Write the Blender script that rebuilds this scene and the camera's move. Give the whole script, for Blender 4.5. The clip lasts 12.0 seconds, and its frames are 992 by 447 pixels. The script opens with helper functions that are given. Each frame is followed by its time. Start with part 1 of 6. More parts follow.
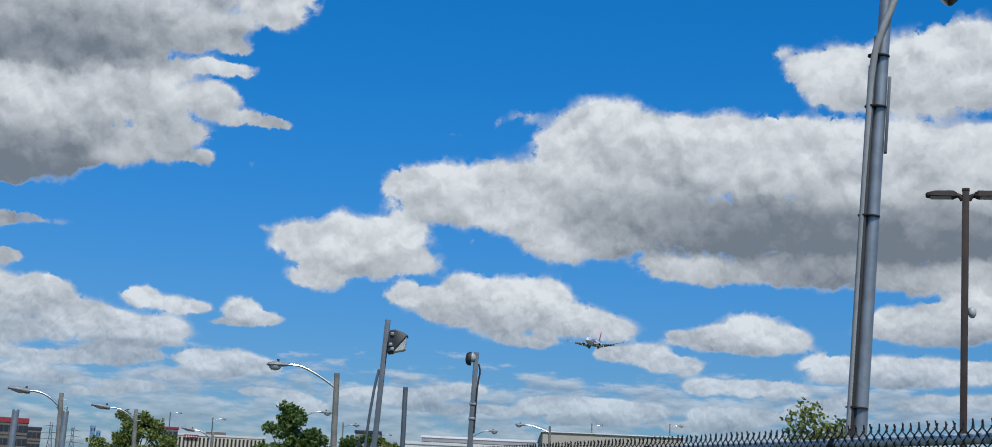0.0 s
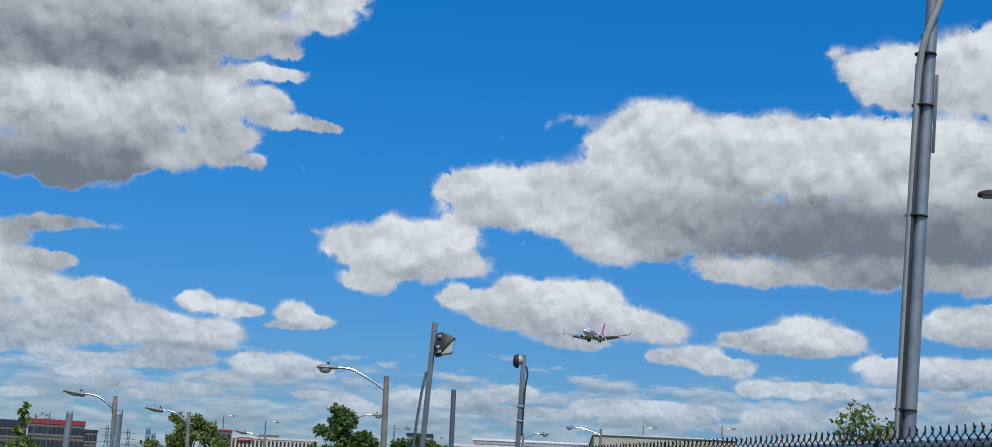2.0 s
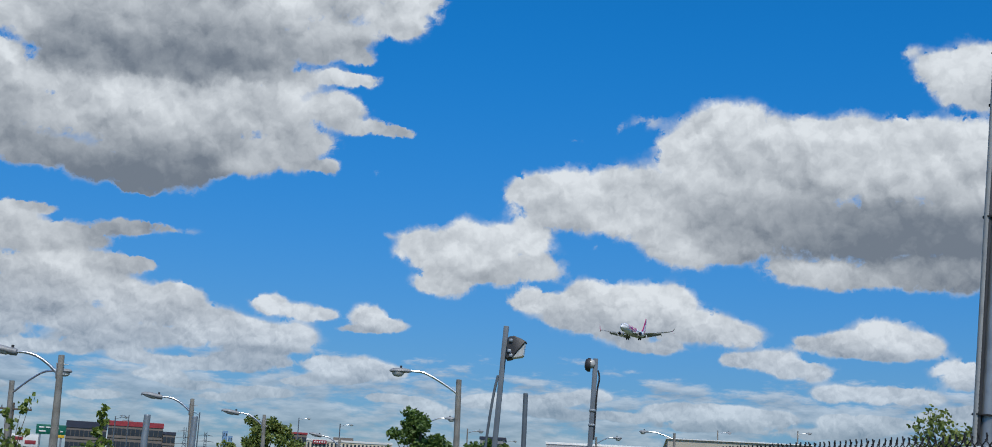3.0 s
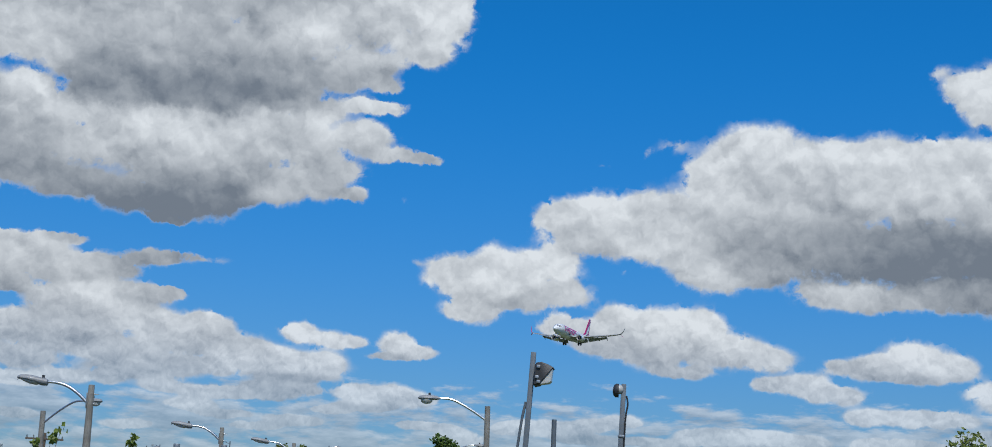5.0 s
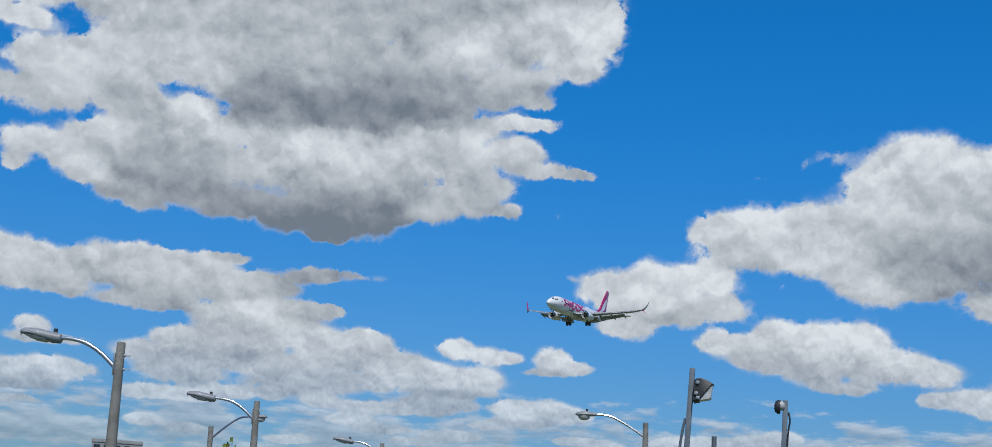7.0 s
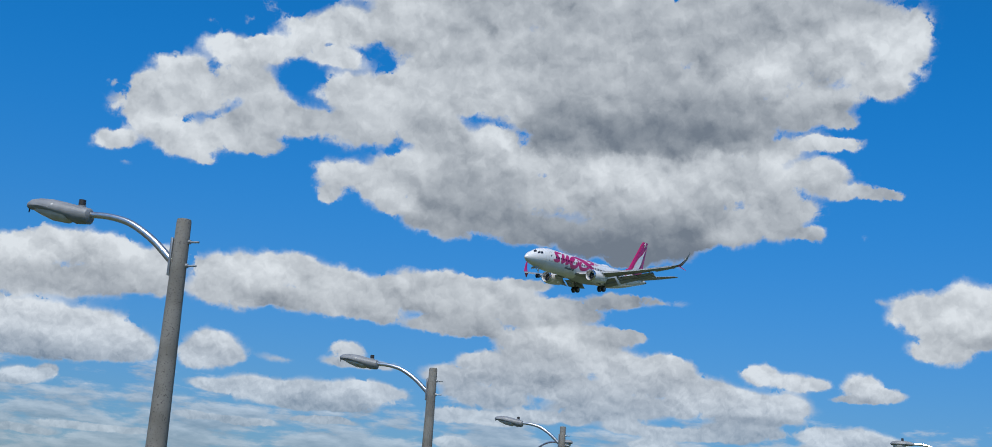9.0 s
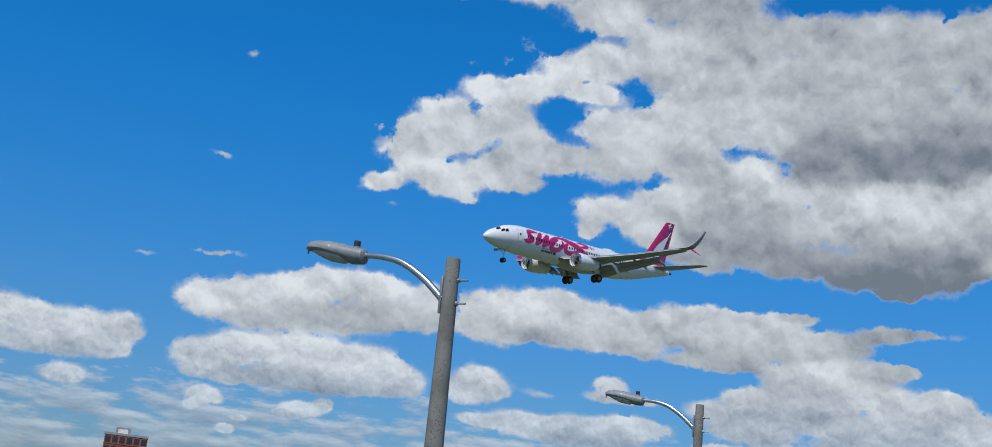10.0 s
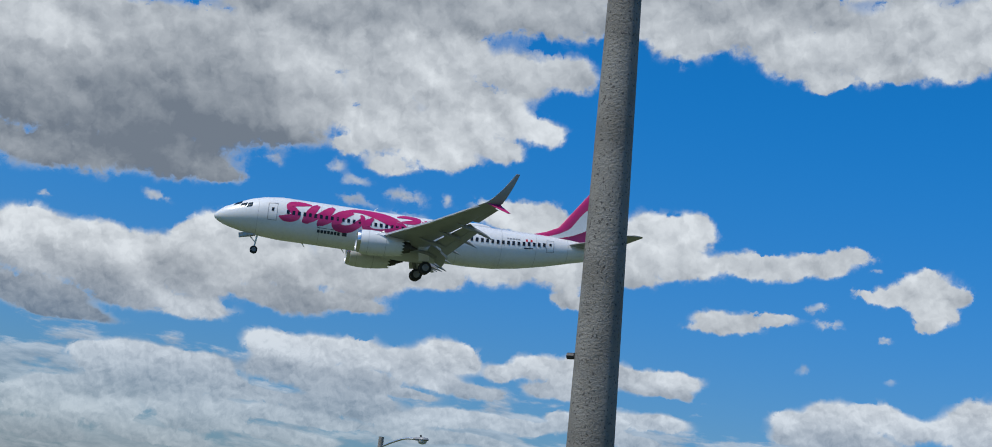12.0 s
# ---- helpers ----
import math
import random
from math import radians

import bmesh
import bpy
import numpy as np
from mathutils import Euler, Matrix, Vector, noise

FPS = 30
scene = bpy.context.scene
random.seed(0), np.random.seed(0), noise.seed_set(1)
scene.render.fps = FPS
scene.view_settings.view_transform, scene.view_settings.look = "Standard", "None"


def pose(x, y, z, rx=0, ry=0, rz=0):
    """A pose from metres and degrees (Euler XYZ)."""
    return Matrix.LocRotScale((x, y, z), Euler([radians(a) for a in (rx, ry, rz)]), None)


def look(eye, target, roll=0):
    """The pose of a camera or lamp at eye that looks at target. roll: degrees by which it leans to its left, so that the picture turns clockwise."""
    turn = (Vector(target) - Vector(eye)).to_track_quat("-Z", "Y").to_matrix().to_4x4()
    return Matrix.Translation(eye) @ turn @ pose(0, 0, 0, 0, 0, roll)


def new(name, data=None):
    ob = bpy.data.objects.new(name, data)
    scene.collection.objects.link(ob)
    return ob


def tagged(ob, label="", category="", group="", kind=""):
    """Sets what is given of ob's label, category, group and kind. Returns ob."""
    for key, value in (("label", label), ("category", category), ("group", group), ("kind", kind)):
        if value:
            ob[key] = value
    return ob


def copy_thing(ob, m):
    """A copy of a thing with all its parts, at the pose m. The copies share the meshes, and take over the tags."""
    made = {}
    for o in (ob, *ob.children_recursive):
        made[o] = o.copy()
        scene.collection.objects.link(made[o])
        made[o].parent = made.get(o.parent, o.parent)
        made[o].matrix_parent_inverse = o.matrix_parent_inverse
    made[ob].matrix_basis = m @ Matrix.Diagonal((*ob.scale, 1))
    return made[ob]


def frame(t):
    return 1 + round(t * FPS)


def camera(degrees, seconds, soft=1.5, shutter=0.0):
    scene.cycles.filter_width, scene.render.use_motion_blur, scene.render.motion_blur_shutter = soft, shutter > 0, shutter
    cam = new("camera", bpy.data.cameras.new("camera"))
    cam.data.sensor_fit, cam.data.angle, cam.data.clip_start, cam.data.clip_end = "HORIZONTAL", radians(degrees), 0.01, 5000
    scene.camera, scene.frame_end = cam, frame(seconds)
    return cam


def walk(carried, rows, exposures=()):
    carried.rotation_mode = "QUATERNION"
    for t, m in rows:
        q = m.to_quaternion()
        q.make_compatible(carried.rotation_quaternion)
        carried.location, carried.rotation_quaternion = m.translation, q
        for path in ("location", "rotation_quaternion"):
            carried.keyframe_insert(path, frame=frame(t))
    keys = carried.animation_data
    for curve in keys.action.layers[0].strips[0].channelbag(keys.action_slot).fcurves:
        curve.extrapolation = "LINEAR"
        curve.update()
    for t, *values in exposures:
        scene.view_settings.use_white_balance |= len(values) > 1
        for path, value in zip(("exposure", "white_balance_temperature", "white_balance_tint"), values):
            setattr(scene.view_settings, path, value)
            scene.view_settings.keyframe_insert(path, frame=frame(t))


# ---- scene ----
cam = camera(39.7, 12.0, soft=0.9)
# seconds, x, y, yaw, pitch, roll: a standing viewer turns to the left after the aircraft
CAM_ROWS = [
    (0.0, -0.001, -0.000, 0.13, 11.15, 2.66),
    (0.5, 0.017, -0.000, 0.36, 11.36, 2.71),
    (1.0, 0.034, -0.000, 0.69, 11.44, 2.67),
    (1.5, 0.050, -0.000, 1.37, 11.31, 2.70),
    (2.0, 0.065, -0.000, 2.28, 11.16, 2.75),
    (2.5, 0.077, -0.001, 3.75, 11.16, 2.98),
    (3.0, 0.089, -0.001, 5.36, 11.16, 3.12),
    (5.0, 0.121, -0.002, 6.61, 12.19, 2.78),
    (5.5, 0.118, -0.002, 7.36, 12.41, 2.68),
    (6.0, 0.113, -0.003, 8.62, 12.52, 2.87),
    (6.5, 0.106, -0.004, 10.25, 12.48, 3.08),
    (7.0, 0.093, -0.007, 13.20, 12.51, 3.40),
    (7.2, 0.088, -0.008, 14.47, 12.44, 3.44),
    (9.0, 0.040, -0.025, 25.98, 12.66, 5.07),
    (9.5, 0.025, -0.034, 30.06, 12.94, 5.42),
    (10.0, -0.001, -0.051, 37.17, 13.04, 6.50),
    (10.5, -0.027, -0.074, 45.13, 14.34, 7.47),
    (11.0, -0.055, -0.107, 55.22, 14.41, 8.22),
    (11.2, -0.066, -0.123, 59.44, 14.01, 8.39),
    (11.5, -0.079, -0.150, 66.47, 13.62, 8.64),
    (12.0, -0.094, -0.195, 77.35, 12.24, 8.76),
]
EYE = 1.6
walk(cam, [(t, pose(x, y, EYE, 0, 0, yaw) @ pose(0, 0, 0, 90 + pitch) @ pose(0, 0, 0, 0, 0, roll)) for t, x, y, yaw, pitch, roll in CAM_ROWS])

# ---- sky, sun ----
SUN_AZ, SUN_EL = 165.0, 56.0  # degrees from +y towards +x; height
sun_from = Vector((math.sin(radians(SUN_AZ)) * math.cos(radians(SUN_EL)), math.cos(radians(SUN_AZ)) * math.cos(radians(SUN_EL)), math.sin(radians(SUN_EL))))
sun = new("sun", bpy.data.lights.new("sun", "SUN"))
sun.data.energy, sun.data.angle, sun.data.color = 3.5, radians(0.5), (1.0, 0.96, 0.9)
sun.matrix_world = look(sun_from * 100, (0, 0, 0))

BANKS = []


def bank(name, puffs):
    """One bank of cumulus: puffs of (azimuth, height, half width, half depth) in degrees, paleness, thinness."""
    BANKS.append(puffs)


bank('great_cloud', [(4.46, 15.34, 1.84, 1.1, 0.85, 0), (2.87, 14.38, 1.58, 1.32, 0.8, 0), (6.64, 14.99, 1.83, 1.05, 0.8, 0), (9.04, 15.02, 2.08, 1.04, 0.85, 0), (11.94, 14.89, 2.06, 1.03, 0.8, 0), (14.27, 14.73, 1.79, 1.02, 0.85, 0), (16.8, 14.55, 2.02, 1.14, 0.85, 0), (19.26, 14.34, 1.99, 1.12, 0.85, 0), (21.42, 14.13, 2.21, 1.23, 0.8, 0), (5.59, 13.67, 2.89, 1.31, 0.6, 0), (8.8, 13.59, 3.13, 1.3, 0.65, 0), (12.21, 13.47, 3.09, 1.42, 0.65, 0), (16.04, 13.3, 3.04, 1.4, 0.7, 0), (19.48, 12.97, 2.74, 1.37, 0.65, 0), (-3.81, 12.49, 1.32, 0.95, 0.85, 0), (-1.92, 12.46, 1.71, 1.11, 0.8, 0)])
bank('great_cloud', [(0.22, 12.83, 1.58, 1.11, 0.75, 0), (-0.26, 11.62, 2.11, 0.84, 0.7, 0), (1.64, 11.3, 1.58, 1.05, 0.75, 0), (2.49, 10.28, 1.58, 0.74, 0.7, 0), (-2.69, 11.63, 1.58, 0.66, 0.65, 0), (3.2, 12.68, 1.84, 1.58, 0.6, 0), (5.12, 11.42, 2.89, 1.31, 0.35, 0), (8.31, 11.23, 3.39, 1.31, 0.2, 0), (12.22, 11.15, 3.61, 1.42, 0.12, 0), (16.01, 11.02, 3.55, 1.4, 0.15, 0), (19.43, 10.97, 2.99, 1.49, 0.2, 0), (4.62, 10.36, 1.58, 0.53, 0.5, 0), (21.8, 11.17, 2.45, 1.72, 0.2, 0), (7.55, 9.52, 1.96, 0.58, 0.7, 0), (9.65, 9.3, 2.08, 0.52, 0.6, 0), (12.22, 9.6, 2.32, 0.77, 0.35, 0)])
bank('great_cloud', [(14.76, 9.49, 2.3, 0.77, 0.35, 0), (17.47, 9.24, 2.27, 0.76, 0.5, 0), (19.64, 9.23, 1.74, 0.75, 0.65, 0)])
bank('corner_cloud', [(11.92, 18.34, 0.51, 0.46, 0.75, 0.1), (12.85, 17.56, 0.9, 0.77, 0.8, 0), (14.02, 17.53, 1.4, 1.15, 0.85, 0), (16.08, 17.59, 2.02, 1.26, 0.8, 0), (18.6, 18.22, 1.74, 1.19, 0.9, 0), (20.08, 17.89, 1.48, 1.36, 0.85, 0), (18.08, 16.51, 2.75, 0.88, 0.6, 0), (14.53, 16.5, 1.27, 0.56, 0.65, 0), (21.76, 17.54, 1.96, 1.71, 0.8, 0), (0.91, 15.62, 1, 0.47, 0.7, 0.3), (-0.17, 15.31, 0.39, 0.26, 0.6, 0.4), (-2.05, 14.75, 0.58, 0.16, 0.6, 0.6), (-10.64, 12.86, 0.31, 0.31, 0.6, 0.6), (-1.06, 10.29, 0.37, 0.24, 0.6, 0.6)])
bank('middle_cloud', [(-6.09, 10.32, 1.84, 1, 0.9, 0), (-4.23, 10.49, 1.32, 0.92, 0.85, 0), (-8.19, 10.1, 1.25, 0.78, 0.85, 0), (-7.09, 9.52, 2.09, 0.65, 0.75, 0), (-3.63, 9.34, 1.32, 0.58, 0.65, 0), (-7.54, 8.44, 1.36, 0.52, 0.75, 0), (-5.46, 8.97, 2.1, 0.47, 0.55, 0), (-9.79, 10.37, 0.52, 0.26, 0.6, 0.4), (-1.17, 8.28, 1.32, 0.74, 0.85, 0), (0.45, 7.96, 2.11, 0.92, 0.85, 0), (2.04, 8.03, 1.32, 1, 0.85, 0), (3.13, 7.28, 1.58, 0.74, 0.75, 0), (-3.81, 7.96, 0.92, 0.53, 0.8, 0), (-2.48, 7.95, 1.18, 0.47, 0.65, 0), (0.22, 7.03, 2.63, 0.58, 0.5, 0), (4.72, 6.95, 1.31, 0.58, 0.7, 0)])
bank('middle_cloud', [(1.31, 6.34, 1.58, 0.32, 0.55, 0), (-1.65, 7.33, 1.84, 0.39, 0.5, 0), (6.33, 5.96, 1.04, 0.57, 0.8, 0), (7.51, 5.53, 1.3, 0.47, 0.7, 0), (5.02, 5.91, 0.92, 0.37, 0.7, 0), (10.71, 7.12, 1.42, 0.7, 0.9, 0), (11.98, 6.77, 1.16, 0.57, 0.8, 0), (9.17, 6.83, 1.04, 0.52, 0.75, 0), (7.74, 6.66, 0.78, 0.36, 0.65, 0), (10.46, 6.34, 2.33, 0.31, 0.5, 0)])
bank('low_right_cloud', [(8.68, 4.69, 1.04, 0.41, 0.75, 0), (10.47, 4.68, 1.55, 0.41, 0.75, 0), (11.99, 4.65, 1.28, 0.36, 0.7, 0), (13.74, 5.66, 1.28, 0.56, 0.8, 0), (15.48, 5.7, 1.52, 0.51, 0.8, 0), (17.18, 5.6, 1.51, 0.55, 0.7, 0), (18.85, 5.51, 1.49, 0.55, 0.75, 0), (20.72, 5.53, 1.47, 0.54, 0.7, 0), (15.96, 5.08, 2.77, 0.3, 0.5, 0), (15.98, 7.47, 1.01, 0.56, 0.75, 0), (17.69, 7.73, 1.26, 0.5, 0.75, 0), (19.36, 7.49, 1.49, 0.62, 0.7, 0), (17.68, 6.98, 2.76, 0.5, 0.45, 0), (19.38, 8.48, 1.24, 0.55, 0.75, 0), (21.25, 7.98, 1.47, 0.98, 0.6, 0), (4.3, 3.68, 2.09, 0.52, 0.8, 0)])
bank('low_right_cloud', [(2.21, 3.72, 1.31, 0.47, 0.75, 0), (6.12, 3.62, 1.56, 0.39, 0.7, 0), (4.06, 3.15, 2.61, 0.26, 0.45, 0), (9.21, 3.61, 1.29, 0.46, 0.75, 0), (10.74, 3.54, 1.28, 0.41, 0.7, 0), (8.71, 3.08, 2.32, 0.26, 0.5, 0), (13, 3.86, 1.27, 0.36, 0.6, 0), (14.24, 4.15, 1.52, 0.36, 0.6, 0), (17.88, 4.25, 1.99, 0.4, 0.65, 0), (19.99, 4.3, 1.48, 0.39, 0.65, 0), (-0.96, 4.22, 0.92, 0.37, 0.75, 0), (-2.27, 4.03, 1.05, 0.37, 0.7, 0), (-3.57, 3.84, 1.31, 0.37, 0.7, 0), (-5.39, 3.74, 1.3, 0.42, 0.75, 0), (-7.69, 3.24, 1.3, 0.41, 0.75, 0), (0.39, 3.38, 1.05, 0.26, 0.6, 0)])
bank('low_right_cloud', [(-1.97, 3.4, 2.09, 0.26, 0.45, 0)])
bank('high_cloud', [(-9.42, 20.17, 1.25, 1.31, 0.8, 0), (-10.19, 19.09, 1.31, 0.73, 0.75, 0), (-10.86, 20.87, 2.09, 1.04, 0.75, 0), (-8.92, 21.23, 0.91, 0.78, 0.85, 0), (-13.04, 20.21, 2.09, 1.3, 0.65, 0), (-15.2, 19.52, 1.82, 1.17, 0.75, 0), (-12.64, 18.42, 1.57, 0.65, 0.65, 0), (-11.76, 17.69, 0.92, 0.31, 0.6, 0), (-17.48, 20.48, 2.58, 1.03, 0.5, 0), (-20.72, 20.26, 2.56, 1.02, 0.6, 0), (-23.87, 19.86, 2.53, 1.01, 0.55, 0), (-26.89, 19.17, 2.25, 1, 0.6, 0), (-29.08, 18.58, 1.48, 0.99, 0.75, 0), (-14.28, 21.92, 5.18, 1.04, 0.5, 0), (-22.47, 21.56, 6.34, 1.01, 0.5, 0), (-26.21, 17.76, 1.76, 0.88, 0.7, 0)])
bank('high_cloud', [(-28.22, 17.72, 1.49, 0.75, 0.7, 0), (-23.93, 18.07, 2.03, 1.02, 0.5, 0), (-21.33, 18.39, 2.31, 1.15, 0.5, 0), (-18.39, 18.46, 2.33, 1.16, 0.4, 0), (-15.62, 17.93, 1.83, 0.91, 0.35, 0), (-13.97, 17.8, 1.57, 0.65, 0.4, 0), (-21.99, 17.03, 2.56, 0.9, 0.25, 0), (-19.34, 17.07, 2.85, 0.78, 0.18, 0), (-16.64, 17.06, 2.35, 0.57, 0.2, 0), (-24.07, 17.04, 1.52, 0.76, 0.35, 0), (-26.25, 15.99, 1.13, 0.7, 0.8, 0), (-27.2, 15.48, 1.25, 0.55, 0.7, 0), (-25.17, 15.37, 1.01, 0.46, 0.65, 0), (-28.64, 15.15, 0.99, 0.99, 0.5, 0)])
bank('high_skirt', [(-22.84, 15.26, 1.54, 0.64, 0.75, 0), (-20.78, 15.49, 1.55, 0.52, 0.75, 0), (-18.68, 15.7, 1.56, 0.47, 0.7, 0), (-16.54, 15.89, 1.57, 0.47, 0.75, 0), (-14.41, 16.33, 1.31, 0.52, 0.75, 0), (-12.52, 16.73, 1.18, 0.42, 0.8, 0), (-11.42, 16.72, 0.58, 0.32, 0.75, 0), (-21.2, 14.41, 2.32, 0.9, 0.75, 0), (-18.04, 14.59, 2.34, 0.91, 0.65, 0), (-14.85, 14.98, 2.1, 0.92, 0.65, 0), (-12.43, 15.42, 1.31, 0.66, 0.65, 0), (-11.03, 14.71, 1.32, 0.37, 0.65, 0), (-9.93, 14.64, 0.79, 0.21, 0.6, 0), (-23.74, 14.01, 1.53, 0.89, 0.65, 0), (-26.02, 13.99, 2.02, 0.88, 0.45, 0), (-28.21, 13.71, 1.75, 1, 0.4, 0)])
bank('high_skirt', [(-28.54, 12.41, 1.49, 0.62, 0.45, 0), (-26.36, 12.68, 2.02, 0.76, 0.35, 0), (-24.08, 12.43, 2.04, 0.64, 0.3, 0), (-21.75, 12.16, 2.06, 0.72, 0.15, 0), (-19.66, 12.09, 2.07, 0.73, 0.1, 0), (-17.62, 12.79, 2.09, 0.78, 0.2, 0), (-20.05, 13.36, 2.59, 0.91, 0.4, 0), (-16.3, 12.9, 1.05, 0.65, 0.65, 0), (-14.72, 13.28, 1.57, 0.73, 0.6, 0), (-12.82, 13.02, 0.79, 0.32, 0.5, 0), (-13.96, 14, 1.84, 0.53, 0.6, 0), (-20.38, 11.38, 1.03, 0.21, 0.15, 0)])
bank('low_left_cloud', [(-27.5, 9.89, 1.75, 0.55, 0.75, 0), (-25.56, 9.98, 1.52, 0.51, 0.7, 0), (-24.09, 10.25, 0.76, 0.2, 0.5, 0), (-27.16, 9.05, 2, 0.63, 0.55, 0), (-24.71, 9.04, 2.03, 0.56, 0.55, 0), (-22.48, 9.25, 1.54, 0.46, 0.45, 0), (-20.49, 9.81, 1.55, 0.36, 0.45, 0), (-18.69, 9.96, 1.17, 0.23, 0.4, 0.1), (-27.06, 8.18, 1.75, 0.35, 0.4, 0), (-23.34, 7.9, 1.65, 0.71, 0.7, 0), (-21.37, 8.32, 1.54, 0.46, 0.6, 0), (-20.09, 8.3, 0.9, 0.26, 0.5, 0), (-24.03, 7.33, 1.27, 0.41, 0.55, 0), (-26.18, 6.88, 1, 0.45, 0.7, 0), (-27.3, 6.16, 1.24, 0.5, 0.6, 0), (-24.65, 6.26, 1.51, 0.56, 0.65, 0)])
bank('low_left_cloud', [(-22.65, 6.04, 1.27, 0.46, 0.75, 0), (-20.75, 7.21, 1.16, 0.51, 0.8, 0), (-19.68, 6.65, 1.55, 0.72, 0.75, 0), (-18.45, 7.26, 1.29, 0.52, 0.7, 0), (-21.13, 5.9, 1.54, 0.51, 0.55, 0), (-17.29, 5.78, 1.3, 0.57, 0.8, 0), (-15.23, 5.92, 1.56, 0.68, 0.8, 0), (-16.3, 6.37, 1.04, 0.42, 0.7, 0), (-13.39, 5.9, 1.18, 0.57, 0.8, 0), (-14.66, 5.38, 1.82, 0.26, 0.4, 0), (-19.58, 5.63, 2.32, 0.31, 0.4, 0), (-14.54, 7.26, 0.84, 0.47, 0.85, 0), (-13.2, 6.95, 0.99, 0.45, 0.85, 0), (-12.15, 7.01, 0.52, 0.31, 0.75, 0), (-10.56, 6.97, 0.94, 0.5, 0.9, 0), (-9.75, 6.62, 1.05, 0.31, 0.75, 0)])
bank('low_left_cloud', [(-10.53, 6.45, 1.05, 0.18, 0.45, 0)])
bank('low_left_rolls', [(-27.11, 4.56, 1.24, 0.35, 0.75, 0), (-25.43, 4.57, 1.25, 0.35, 0.75, 0), (-23.76, 4.82, 1.26, 0.35, 0.7, 0), (-22.03, 4.82, 0.76, 0.31, 0.7, 0), (-20.01, 4.71, 1.03, 0.36, 0.65, 0), (-18.21, 4.57, 1.55, 0.31, 0.65, 0), (-16.16, 4.57, 1.55, 0.26, 0.45, 0), (-12.01, 4.81, 1.04, 0.47, 0.75, 0), (-10.71, 4.88, 1.18, 0.52, 0.8, 0), (-9.64, 4.67, 1.05, 0.39, 0.75, 0), (-11.72, 4.3, 1.56, 0.21, 0.45, 0), (-26.98, 3.47, 0.99, 0.3, 0.75, 0), (-25.28, 3.22, 1, 0.3, 0.65, 0), (-18.68, 4.03, 1.28, 0.31, 0.7, 0), (-17.38, 3.72, 1.29, 0.23, 0.55, 0), (-21.11, 3.11, 1.27, 0.25, 0.65, 0)])
bank('low_left_rolls', [(-14.54, 3.63, 1.56, 0.31, 0.6, 0), (-13.01, 4.1, 1.04, 0.23, 0.6, 0), (-9.07, 3.67, 1.56, 0.23, 0.65, 0), (-16.06, 3.29, 1.29, 0.21, 0.6, 0)])
bank('torn_cloud', [(-42.77, 16.4, 0.36, 0.21, 0.6, 0.3), (-41.33, 16.57, 0.9, 0.57, 0.8, 0), (-39.97, 17.42, 1.04, 0.78, 0.8, 0), (-37.93, 18.48, 1.3, 0.73, 0.85, 0), (-36.3, 18.69, 1.17, 0.65, 0.8, 0), (-34.76, 19.66, 1.31, 0.78, 0.85, 0), (-33.13, 20.1, 1.31, 0.91, 0.8, 0), (-33.54, 18.75, 1.31, 0.47, 0.75, 0), (-39.29, 16.47, 1.56, 0.83, 0.75, 0), (-37.22, 17.26, 1.57, 0.78, 0.7, 0), (-35.74, 16.39, 1.44, 0.66, 0.6, 0), (-40.72, 15.09, 1.3, 0.65, 0.85, 0), (-42.18, 14.23, 0.9, 0.52, 0.8, 0), (-39.3, 14.5, 1.43, 0.73, 0.75, 0), (-37.49, 15.13, 1.31, 0.65, 0.65, 0), (-38.42, 13.96, 0.52, 0.26, 0.7, 0)])
bank('torn_cloud', [(-36.37, 14.87, 1.05, 0.42, 0.55, 0), (-36.53, 20.49, 0.83, 0.52, 0.7, 0.2), (-37.42, 19.85, 0.36, 0.21, 0.7, 0.4), (-38.89, 19.52, 0.41, 0.26, 0.7, 0.4), (-33.56, 21.35, 0.65, 0.36, 0.7, 0.2), (-33.11, 17.48, 1.18, 0.74, 0.75, 0), (-34.33, 16.03, 1.58, 0.58, 0.6, 0), (-32.12, 16, 1.58, 0.79, 0.6, 0), (-31.2, 17.67, 1.58, 0.92, 0.75, 0), (-31.66, 16.84, 1.32, 0.66, 0.7, 0), (-29.27, 17.85, 1.58, 1.05, 0.7, 0), (-29.12, 16.28, 1.58, 0.79, 0.6, 0), (-32.74, 14.08, 1.19, 0.74, 0.8, 0), (-31.06, 13.72, 1.32, 0.74, 0.75, 0), (-33.19, 13.24, 0.58, 0.32, 0.7, 0), (-30.18, 13.01, 1.06, 0.47, 0.7, 0)])
bank('torn_cloud', [(-29.79, 14.63, 1.58, 0.74, 0.65, 0), (-48.48, 18.69, 0.4, 0.25, 0.5, 0.5), (-49.11, 14.26, 0.6, 0.23, 0.5, 0.5), (-48.83, 10.37, 1.5, 0.18, 0.5, 0.5), (-41.52, 13.28, 0.39, 0.21, 0.5, 0.5)])
